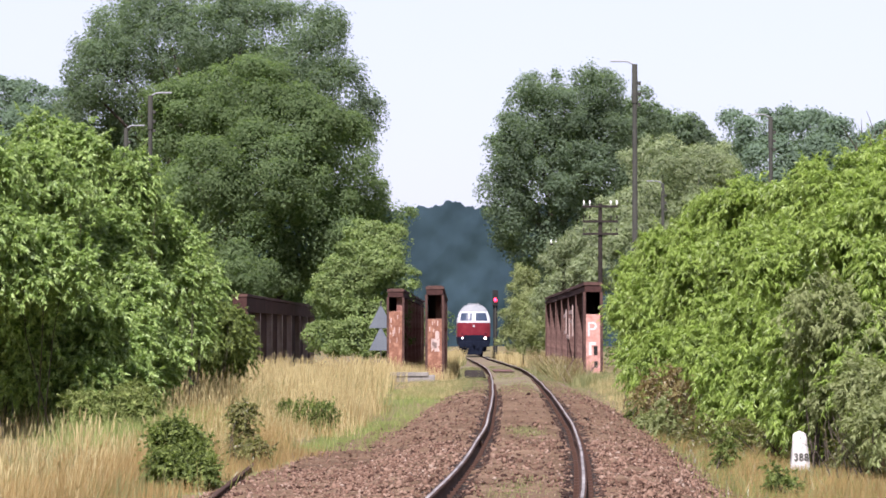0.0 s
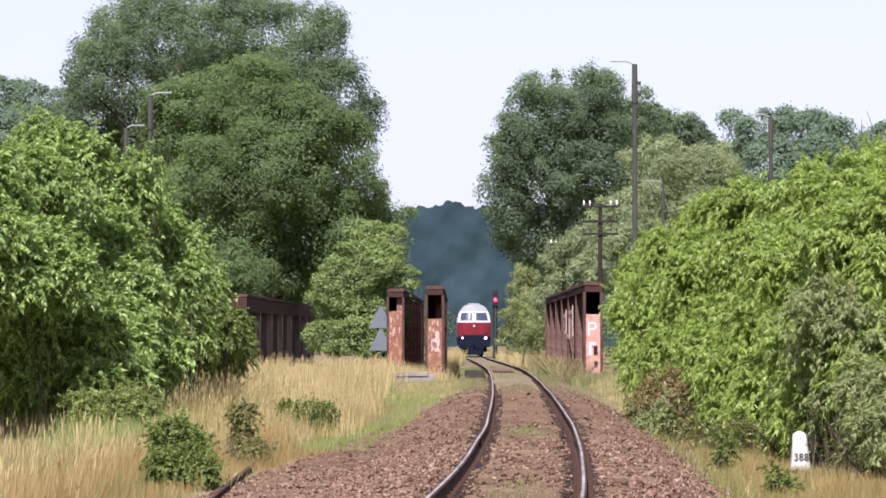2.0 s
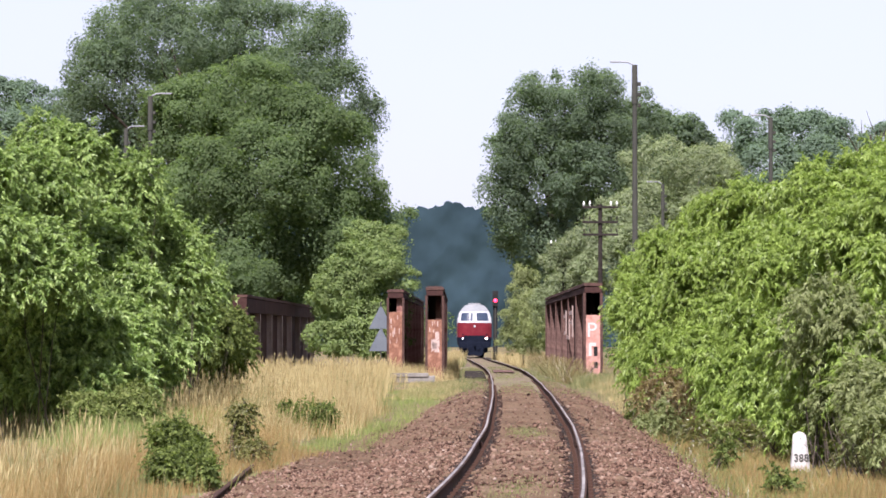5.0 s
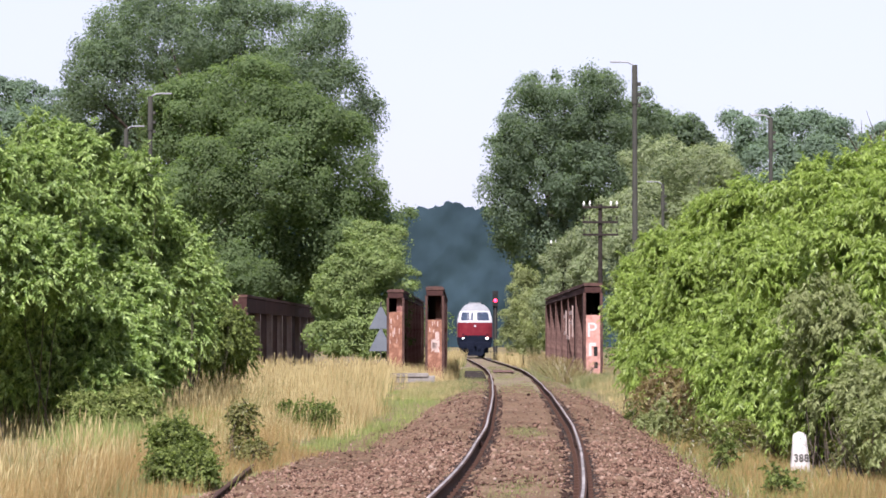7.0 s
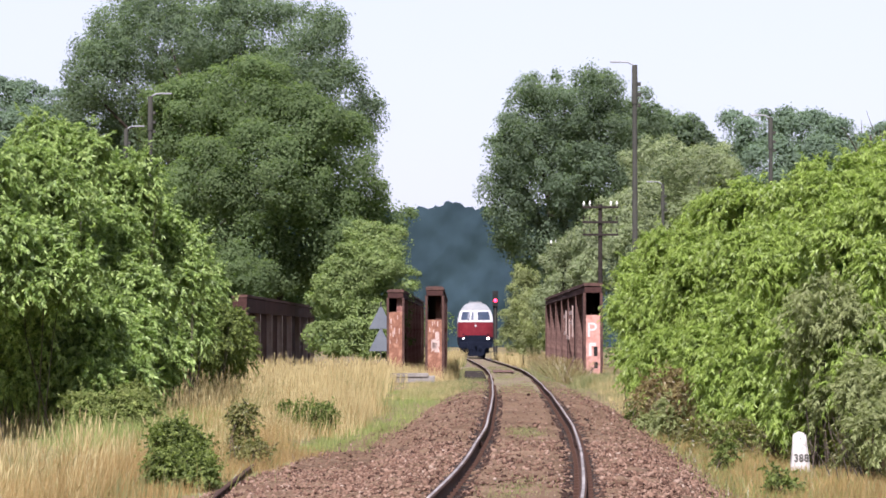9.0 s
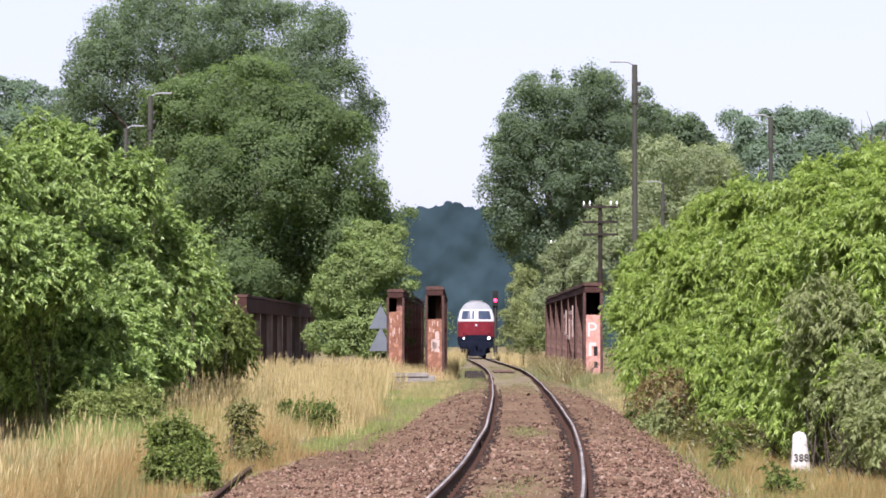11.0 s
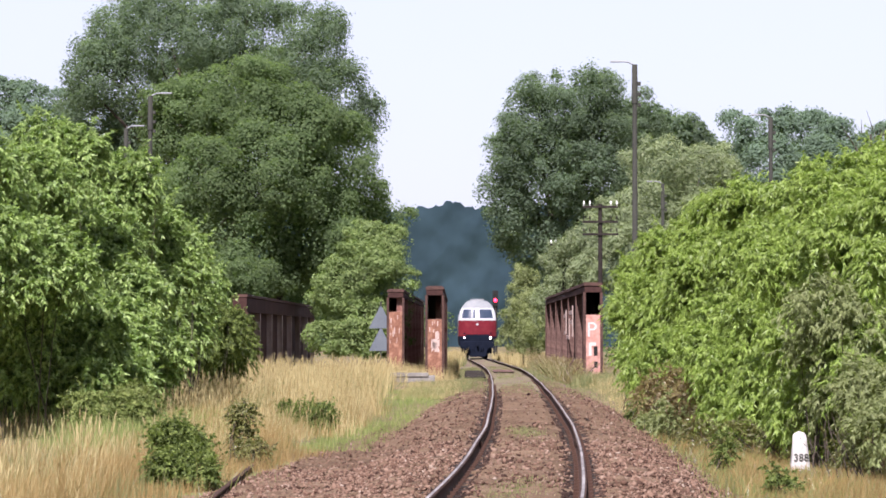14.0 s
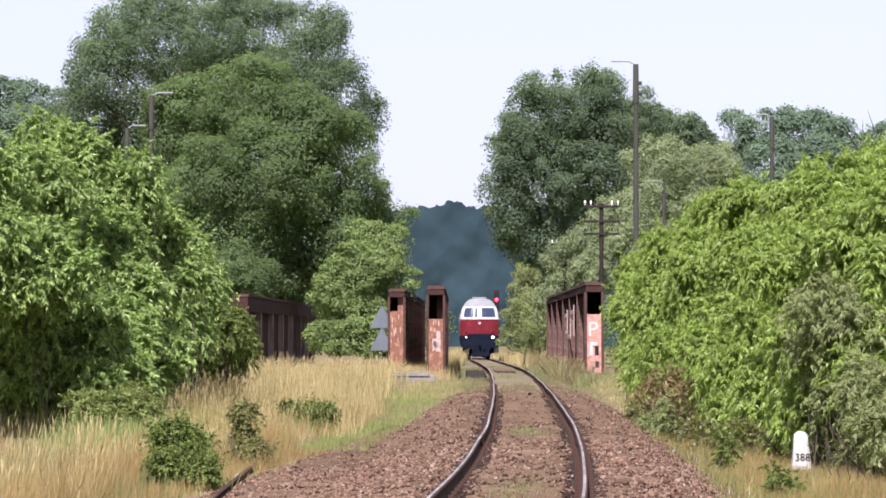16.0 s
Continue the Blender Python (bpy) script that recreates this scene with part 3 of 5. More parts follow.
tree("lime_tree", "broad leafy lime tree with domed mid-green crown", [(-12.01, 168, 15.69, 3.05, 2.72), (-8.85, 166, 13.35, 2.85, 2.52), (-6.58, 168, 12.13, 2.55, 2.55), (-14.91, 170, 14.14, 2.92, 2.75), (-5.63, 170, 9.34, 2.4, 2.58), (-10.07, 164, 10.06, 3.64, 3.15), (-7.51, 166, 7.48, 3.35, 3.02), (-13.21, 166, 10.16, 3.35, 3.02), (-16.43, 168, 7.89, 3.05, 3.05), (-12.13, 165, 6.11, 3.33, 3.0), (-6.24, 168, 6.19, 3.05, 2.38), (-16.62, 170, 13.11, 1.89, 2.06), (-3.27, 172, 8.56, 1.39, 1.22), (-6.4, 172, 4.9, 2.2, 1.5)], (0.185, 0.13), 190000, M_LIME, 22, 0.45, tuft=(0.6, 1.4), spike=0.3, low=0.62, crest=0.55)
tree("young_tree", "small rounded light green tree behind the rusty bridge", [(-3.72, 128, 4.33, 1.55, 1.42), (-2.47, 130, 5.42, 1.18, 1.18), (-4.72, 127, 3.29, 1.41, 1.54), (-2.19, 129, 3.57, 1.17, 1.56), (-3.69, 127, 1.75, 1.8, 1.41), (-3.78, 130, 5.95, 0.79, 0.74), (-5.23, 127, 1.23, 1.15, 0.77), (-2.43, 128, 1.23, 1.03, 0.72), (-3.92, 126, 0.93, 1.53, 0.56)], (0.15, 0.07), 52000, M_YOUNG, 23, 0.1, tuft=(0.22, 0.5))
tree("young_tree", "low light green tree beside the rusty bridge", [(-14.03, 208, 5.59, 2.52, 1.89), (-11.4, 206, 5.14, 2.08, 1.87), (-16.72, 210, 6.48, 2.55, 2.55), (-9.32, 206, 4.31, 1.87, 2.08), (-14.45, 208, 2.65, 2.94, 2.1), (-10.57, 206, 1.81, 2.5, 1.87)], (0.18, 0.12), 24000, M_LIME, 24, 0.12, tuft=(0.4, 0.8))
tree("lime_tree", "dark leafy tree behind the bushes", [(-21.04, 140, 8.83, 2.26, 1.98), (-17.95, 138, 8.45, 2.23, 1.95), (-15.67, 140, 7.7, 1.98, 1.98), (-20.18, 138, 5.66, 2.51, 1.95), (-16.59, 136, 5.05, 2.47, 1.92), (-13.97, 140, 4.87, 1.98, 1.7), (-19.07, 136, 2.3, 3.02, 1.65), (-15.22, 136, 2.03, 2.75, 1.65), (-12.45, 142, 2.91, 1.72, 1.72)], (0.24, 0.16), 32000, M_LIME, 25, 0.3, tuft=(0.4, 0.9))
tree("young_tree", "grey-green young tree beside the old girder", [(-11.2, 157, 4.2, 1.2, 1.3), (-10.6, 160, 4.6, 1.1, 1.2), (-10.35, 164, 4.4, 0.9, 1.2), (-11.5, 158, 2.5, 1.3, 1.5), (-10.9, 161, 2.3, 1.0, 1.4)], (0.16, 0.1), 26000, M_LIME, 26, 0.1, tuft=(0.3, 0.6))
# trees right of the line
tree("oak_tree", "tall dark green oak standing close to the railway line", [(8.55, 196, 17.24, 3.56, 2.57), (6.11, 194, 15.91, 2.55, 2.74), (10.64, 198, 17.48, 2.4, 2.2), (4.5, 192, 13.05, 1.94, 2.33), (6.9, 194, 11.99, 3.33, 3.53), (10.93, 196, 13.28, 3.56, 3.56), (4.31, 192, 9.75, 1.86, 2.13), (6.11, 194, 7.68, 2.55, 2.16), (9.34, 196, 8.14, 3.17, 2.77), (13.17, 200, 15.54, 2.42, 2.83), (6.97, 196, 5.37, 1.78, 1.58), (9.04, 198, 14.6, 2.4, 2.4), (10.29, 199, 11.45, 2.41, 2.41)], (0.19, 0.13), 145000, M_OAK, 31, 0.5, tuft=(0.45, 1.05), spike=0.8)
tree("oak_tree", "dark green oak standing farther back in the row", [(17.63, 215, 16.58, 2.17, 2.39), (15.46, 215, 16.58, 1.95, 2.39), (19.37, 215, 14.85, 1.95, 2.17), (17.2, 215, 12.68, 3.04, 3.04)], (0.30, 0.2), 30000, M_OAK, 32, 0.4, tuft=(0.5, 1.0), spike=0.6)
tree("willow_tree", "grey-green willow with soft airy crown", [(11.07, 142, 9.79, 1.86, 1.72), (13.27, 144, 9.61, 1.75, 1.6), (10.07, 140, 7.7, 1.7, 1.7), (14.63, 146, 10.02, 0.88, 1.18), (12.51, 142, 7.21, 2.29, 1.72), (9.65, 138, 5.66, 1.53, 1.67), (11.77, 140, 5.15, 2.26, 1.7)], (0.20, 0.06), 60000, M_WILLOW, 33, 0.2, tuft=(0.3, 0.65), spike=0.6)
tree("willow_tree", "pale grey-green willow behind the telegraph pole", [(7.24, 140, 6.0, 1.27, 1.41), (7.69, 138, 4.54, 1.39, 1.25), (6.44, 141, 4.89, 1.0, 1.28), (8.49, 142, 6.92, 1.15, 1.43)], (0.18, 0.055), 26000, M_WILLOW, 34, 0.12, tuft=(0.25, 0.5), spike=0.6)
tree("young_tree", "slender light green tree beside the signal", [(4.73, 166, 3.79, 1.01, 1.34), (5.17, 164, 2.44, 1.16, 1.49), (4.45, 168, 1.95, 1.02, 1.36), (4.9, 166, 4.8, 0.6, 0.74), (5.6, 162, 1.61, 0.98, 1.15), (4.11, 168, 1.1, 0.85, 0.75), (5.0, 164, 0.9, 1.0, 1.0)], (0.15, 0.06), 26000, M_DULL, 35, 0.08, tuft=(0.2, 0.42), spike=0.8)
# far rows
tree("far_tree", "distant green treetops, haze put into their pale colour", [(29.23, 265, 19.79, 2.94, 2.41), (34.43, 268, 20.27, 3.25, 2.44), (37.94, 266, 19.05, 2.69, 2.42), (41.7, 266, 18.52, 2.69, 2.15), (31.55, 262, 16.67, 4.76, 3.18), (37.9, 262, 15.62, 4.76, 3.18)], (0.28, 0.2), 70000, M_FARB, 41, 0.4, tuft=(0.8, 1.6))
tree("far_tree", "distant green treetops, haze put into their pale colour", [(-41.44, 265, 23.27, 2.41, 2.14), (-37.79, 262, 22.76, 2.12, 1.85), (-35.15, 262, 21.97, 1.85, 2.12), (-39.6, 260, 18.66, 3.68, 3.68), (-35.4, 260, 18.14, 3.15, 3.15)], (0.28, 0.2), 38000, M_FARB, 42, 0.4, tuft=(0.8, 1.6))


def dead_tree(x, y, top):
    rng = np.random.default_rng(88)
    z0 = float(ground_z(x, y)) - 0.1
    t = thing("dead_tree", "thin leafless grey branches above the bushes", "tree", (x, y, z0))
    h = top - z0
    bm = bmesh.new()
    branches(bm, rng, (0, 0, 0), (0, 0, h * 0.9), 0.13, [(rng.normal() * 1.1, rng.normal(), h * f) for f in (0.8, 0.86, 0.9, 0.95, 1.0, 0.93, 0.88)])
    for k in range(16):
        a = Vector((rng.normal() * 0.6, rng.normal() * 0.4, h * rng.uniform(0.75, 0.93)))
        rod(bm, a, a + Vector((rng.normal() * 0.5, 0, rng.uniform(0.3, 1.1))), 0.025, 0.008, 4)
    part("trunk", bm, M_BARK, t)


dead_tree(22.9, 150, 13.6)
tree("willow_tree", "pale grey-green willow beyond the signal", [(6.42, 158, 5.28, 0.96, 1.44), (6.81, 156, 3.66, 1.1, 1.26), (6.1, 158, 3.05, 0.96, 1.28), (7.44, 156, 4.29, 1.1, 1.42)], (0.18, 0.06), 22000, M_WILLOW, 36, 0.1, tuft=(0.25, 0.5), spike=0.6)


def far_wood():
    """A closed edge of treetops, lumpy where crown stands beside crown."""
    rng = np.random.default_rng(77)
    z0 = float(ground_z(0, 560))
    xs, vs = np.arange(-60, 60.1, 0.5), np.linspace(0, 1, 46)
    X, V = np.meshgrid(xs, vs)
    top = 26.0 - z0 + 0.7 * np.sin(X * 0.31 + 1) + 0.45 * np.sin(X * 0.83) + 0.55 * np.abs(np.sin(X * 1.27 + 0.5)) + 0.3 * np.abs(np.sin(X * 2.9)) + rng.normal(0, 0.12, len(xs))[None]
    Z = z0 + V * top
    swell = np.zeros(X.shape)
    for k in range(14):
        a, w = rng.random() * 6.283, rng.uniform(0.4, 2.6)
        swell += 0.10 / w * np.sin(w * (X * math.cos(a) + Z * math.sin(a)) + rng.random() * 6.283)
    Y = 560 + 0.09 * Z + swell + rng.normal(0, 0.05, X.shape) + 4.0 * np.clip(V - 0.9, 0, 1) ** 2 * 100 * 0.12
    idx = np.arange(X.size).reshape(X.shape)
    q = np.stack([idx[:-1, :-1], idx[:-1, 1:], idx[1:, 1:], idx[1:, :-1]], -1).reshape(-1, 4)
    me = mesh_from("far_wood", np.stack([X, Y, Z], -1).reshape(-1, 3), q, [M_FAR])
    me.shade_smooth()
    tagged(link("far_wood", me), "far dark wood closing the view along the line, haze put into its blue", "woods", kind="stuff")


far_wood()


def undergrowth():
    rng = np.random.default_rng(78)
    rows = []
    for k in range(44):
        x = -34 + k * 0.78
        if x > -0.2:
            break
        rows.append((x + rng.normal() * 0.3, 204 + rng.normal() * 3, 1.4 + 0.5 * rng.random() - 0.5 * (x > -6), 1.4, 2.2 - 0.5 * (x > -6)))
        rows.append((x + rng.normal() * 0.3, 207 + rng.normal() * 2, 4.2 + 0.9 * rng.random() - 2.6 * (x > -5), 1.6, 2.4 - 0.8 * (x > -5)))
    for k in range(40):
        x = 7.2 + k * 0.8
        rows.append((x + rng.normal() * 0.3, 172 + rng.normal() * 4, 1.2 + 0.5 * rng.random(), 1.2, 1.9))
    v = crown_leaves(rng, rows, 60000, 0.24, 0.17, tuft=(0.3, 0.7))
    tagged(link("undergrowth", blade_mesh("undergrowth", v, M_LIME)), "green undergrowth below the trees behind the bridge", "undergrowth", kind="stuff")


undergrowth()

# bushes along the line
KW = dict(group="bushes beside the line")
bush("bush", "large leafy bush with broad bright green leaves in dry grass", [(-8.78, 60, 4.72, 0.97, 0.91), (-9.65, 58, 4.74, 1.05, 1.05), (-8.19, 62, 5.45, 0.75, 0.75), (-9.1, 56, 2.93, 1.13, 1.02), (-8.11, 57, 2.96, 1.04, 0.92), (-9.11, 59, 1.45, 1.31, 0.95), (-7.8, 59, 1.57, 1.07, 0.95), (-8.94, 62, 5.95, 0.56, 0.5), (-9.26, 60, 0.36, 1.33, 0.73), (-7.91, 59, 0.62, 1.07, 0.72)], (0.13, 0.05), 13500, M_BUSH_L, 51, 1.0, droop=0.45, reach=0.42, tilt=0.9, **KW)
bush("bush", "leafy green bush with drooping branches beside dry grass", [(-8.05, 66, 5.03, 0.7, 0.7), (-7.22, 66, 5.3, 0.55, 0.62), (-6.75, 68, 4.35, 0.4, 0.4), (-6.45, 72, 3.7, 0.4, 0.42), (-6.3, 75, 3.0, 0.4, 0.4), (-7.5, 66, 4.55, 0.7, 0.7), (-7.68, 68, 4.93, 0.55, 0.52), (-7.81, 64, 3.63, 1.03, 0.91), (-7.27, 68, 3.83, 0.76, 0.76), (-7.43, 63, 2.2, 1.15, 1.02), (-7.31, 62, 1.19, 1.0, 0.75), (-6.79, 68, 3.21, 0.96, 0.96), (-7.07, 61, 0.58, 0.86, 0.62), (-6.65, 64, 1.05, 0.78, 0.78)], (0.13, 0.05), 13500, M_BUSH_L, 52, 1.0, droop=0.45, reach=0.42, tilt=0.9, **KW)
bush("bush", "lower green bush thinning out towards the bridge", [(-6.95, 72, 3.16, 0.8, 0.95), (-6.85, 75, 2.61, 0.8, 0.85), (-7.04, 72, 1.99, 1.02, 1.02), (-6.75, 76, 2.0, 0.6, 0.6), (-7.0, 68, 0.74, 0.6, 0.55)], (0.13, 0.05), 13500, M_BUSH_L, 53, 0.8, droop=0.45, reach=0.42, tilt=0.9, **KW)
bush("bush", "low dark green bush before the old girder", [(-6.4, 80, 1.75, 0.85, 0.72), (-5.95, 82, 1.15, 0.52, 0.6), (-7.4, 80, 1.3, 0.95, 0.8), (-7.5, 81, 0.43, 0.9, 0.5), (-6.5, 83, 0.55, 0.65, 0.55)], (0.12, 0.048), 12500, M_SHRUB, 70, 0.8, droop=0.5, reach=0.4, tilt=0.6, **KW)
bush("bush", "tall bright green bush with narrow willow-like leaves", [(7.23, 48, 3.91, 0.87, 0.78), (6.89, 52, 4.0, 0.84, 0.74), (7.58, 46, 3.07, 1.02, 1.12), (6.8, 47, 2.73, 0.95, 0.85), (6.32, 50, 2.79, 0.91, 0.91), (6.87, 45, 1.5, 0.82, 0.73), (6.32, 47, 1.4, 0.85, 0.76), (8.14, 50, 4.61, 0.61, 0.4), (6.87, 45, 0.68, 0.73, 0.55), (6.28, 46, 0.66, 0.65, 0.56), (6.65, 46, 0.01, 0.56, 0.37)], (0.12, 0.030), 20500, M_BUSH_R, 54, 0.7, droop=0.75, reach=0.36, tilt=0.8, **KW)
bush("bush", "bright green bush with narrow leaves along the ballast", [(6.51, 58, 4.15, 0.82, 0.76), (6.09, 62, 3.95, 0.81, 0.75), (6.29, 56, 2.93, 0.91, 0.91), (5.65, 60, 2.78, 0.97, 0.91), (6.17, 53, 1.58, 0.86, 0.86), (5.5, 56, 1.58, 0.91, 0.91), (6.04, 51, 0.65, 0.72, 0.62), (5.52, 53, 0.62, 0.64, 0.64), (5.83, 51, 0.24, 0.62, 0.46), (5.42, 53, 0.19, 0.54, 0.43), (6.3, 49, 0.59, 0.59, 0.49), (6.17, 48, 0.18, 0.68, 0.39), (5.73, 51, -0.07, 0.52, 0.31)], (0.12, 0.030), 20500, M_BUSH_R, 55, 0.7, droop=0.75, reach=0.36, tilt=0.8, **KW)
bush("bush", "green bush with narrow leaves beside the rusty girder", [(5.74, 70, 3.4, 0.85, 0.78), (5.5, 76, 3.09, 0.72, 0.75), (5.44, 68, 2.11, 0.96, 0.96), (5.2, 74, 2.0, 0.7, 0.85), (5.25, 64, 1.05, 0.84, 0.71), (5.05, 70, 0.99, 0.62, 0.62), (5.3, 80, 2.52, 0.45, 0.6), (5.25, 61, 0.58, 0.62, 0.43), (4.89, 68, 0.53, 0.55, 0.34)], (0.12, 0.030), 20500, M_BUSH_R, 56, 0.6, droop=0.75, reach=0.36, tilt=0.8, **KW)
bush("bush", "dark green bush growing close to the white stone", [(6.48, 43, 0.72, 0.52, 0.52), (6.43, 41, 0.19, 0.5, 0.41), (6.33, 45, 0.59, 0.45, 0.45), (6.84, 42, 0.74, 0.42, 0.59), (6.19, 46, 0.29, 0.37, 0.33)], (0.10, 0.03), 20000, M_DULL, 57, 0.5, droop=0.5, reach=0.3, tilt=0.8, **KW)
bush("bush", "dull green-grey bush thinning to bare twigs", [(6.15, 45.0, 2.0, 0.58, 0.55), (6.6, 44.8, 1.7, 0.5, 0.5), (6.0, 45.4, 1.4, 0.45, 0.45)], (0.11, 0.03), 15000, M_DULL, 68, 0.6, droop=0.8, reach=0.4, tilt=0.6, **KW)
bush("withered_bush", "half-dry reddish brown scrub at the ballast's edge", [(4.92, 60, 0.36, 0.61, 0.42), (4.58, 62, 0.06, 0.38, 0.38), (5.02, 57, 0.08, 0.52, 0.4), (5.19, 54, -0.11, 0.44, 0.27), (5.3, 57, 0.5, 0.5, 0.4), (5.5, 54, 0.42, 0.45, 0.4)], (0.075, 0.034), 13000, M_BROWN, 58, 0.3, droop=0.3, reach=0.3, tilt=0.7, **KW)
bush("withered_bush", "brownish green scrub and twigs below the bushes", [(4.79, 52, -0.31, 0.47, 0.32), (5.31, 50, -0.29, 0.45, 0.32), (5.84, 48.5, -0.18, 0.44, 0.34), (6.19, 46, -0.27, 0.42, 0.33), (6.45, 44, -0.28, 0.4, 0.36), (6.58, 42, -0.36, 0.38, 0.34)], (0.08, 0.028), 12000, M_SCRUB, 59, 0.3, droop=0.2, reach=0.35, tilt=0.7, **KW)
SM = dict(group="small shrubs in the grass")
bush("small_shrub", "small dark green shrub in tall dry grass", [(-3.97, 41, 0.04, 0.35, 0.3), (-3.71, 40.5, -0.29, 0.41, 0.31), (-3.98, 40, -0.34, 0.29, 0.26), (-3.49, 40, -0.41, 0.27, 0.21), (-3.89, 41.5, -0.1, 0.44, 0.39), (-3.71, 40.5, -0.49, 0.41, 0.2)], (0.06, 0.034), 46200, M_SHRUB, 61, 0.4, droop=0.25, reach=0.24, tilt=0.7, per_twig=12, **SM)
bush("small_shrub", "narrow half-dry shrub in tall dry grass", [(-3.43, 48, 0.18, 0.21, 0.23), (-3.45, 48, -0.16, 0.19, 0.21), (-3.17, 47, -0.36, 0.27, 0.15)], (0.06, 0.034), 37400, M_SCRUB, 62, 0.4, droop=0.25, reach=0.24, tilt=0.7, per_twig=12, **SM)
bush("small_shrub", "low dark green shrub in pale dry grass", [(-2.64, 61, -0.22, 0.35, 0.32), (-3.06, 62, -0.25, 0.31, 0.28), (-3.49, 63, -0.15, 0.25, 0.2), (-2.76, 61, -0.4, 0.49, 0.25)], (0.06, 0.034), 33000, M_SHRUB, 63, 0.4, droop=0.25, reach=0.24, tilt=0.7, per_twig=12, **SM)
bush("small_shrub", "low yellow-green shrub at the foot of the ballast", [(4.5, 57, -0.18, 0.34, 0.28), (4.78, 58, 0.05, 0.32, 0.32), (4.35, 59, -0.3, 0.25, 0.2)], (0.08, 0.03), 22000, M_DULL, 69, 0.4, droop=0.3, reach=0.25, **SM)
bush("small_shrub", "small green weed beside the ballast slope", [(4.54, 45, -0.32, 0.15, 0.2), (4.46, 45, -0.14, 0.09, 0.13)], (0.06, 0.034), 26400, M_SHRUB, 64, 0.4, droop=0.25, reach=0.24, tilt=0.7, per_twig=12, **SM)
bush("small_shrub", "small dark green weed in dry grass", [(4.67, 38.5, -0.52, 0.23, 0.2), (4.52, 38.5, -0.35, 0.11, 0.09)], (0.06, 0.034), 30800, M_SHRUB, 65, 0.4, droop=0.25, reach=0.24, tilt=0.7, per_twig=12, **SM)
bush("small_shrub", "dark scrub at the edge of the ballast", [(4.55, 66, -0.24, 0.21, 0.29), (4.38, 60, -0.43, 0.17, 0.22)], (0.06, 0.034), 28600, M_SHRUB, 66, 0.3, droop=0.25, reach=0.24, tilt=0.7, per_twig=12, **SM)
bush("small_shrub", "yellow-green weeds below the leafy bush", [(-6.49, 56, 0.1, 0.68, 0.32), (-6.37, 58, 0.28, 0.47, 0.29), (-7.04, 55, 0.19, 0.44, 0.24)], (0.075, 0.026), 30000, M_LAWN, 67, 0.4, droop=0.1, reach=0.3, **SM)


def grass(name, label, rng, x, y, h, width, mat, lean=0.18, heads=0.0):
    """Fine pointed blades; a share of them carries a small seed head."""
    n = len(x)
    z = np.where(np.abs(x - tx(y)) < 3.2, np.maximum(bed_z(x - tx(y), y), ground_z(x, y)), ground_z(x, y)) - 0.03
    a = rng.random(n) * 6.283
    side = np.stack([np.cos(a), np.sin(a) * 0.4, np.zeros(n)], 1) * (width * rng.uniform(0.6, 1.4, n) * 0.5)[:, None]
    ln = np.stack([rng.normal(0.05, lean, n), rng.normal(0, lean, n), np.zeros(n)], 1) * h[:, None]
    p0 = np.stack([x, y, z], 1)
    p2 = p0 + np.array([0, 0, 1.0]) * (h * 0.97)[:, None] + ln
    v = np.stack([p0 - side, p0 + side, p2], 1)
    k = np.nonzero(rng.random(n) < heads)[0]
    if len(k):
        low = p0[k] + (p2[k] - p0[k]) * rng.uniform(0.78, 0.9, len(k))[:, None]
        tip = p2[k] + (p2[k] - p0[k]) * 0.05
        mid = (low + tip) / 2
        wide = unit(side[k]) * rng.uniform(0.004, 0.009, len(k))[:, None] * (width / 0.009) ** 0.5
        v = np.concatenate([v, np.stack([low, mid + wide, tip], 1), np.stack([low, tip, mid - wide], 1)])
    tagged(link(name, mesh_from(name, v.reshape(-1, 3), np.arange(3 * len(v)).reshape(-1, 3), [mat])), label, "grass", kind="stuff")


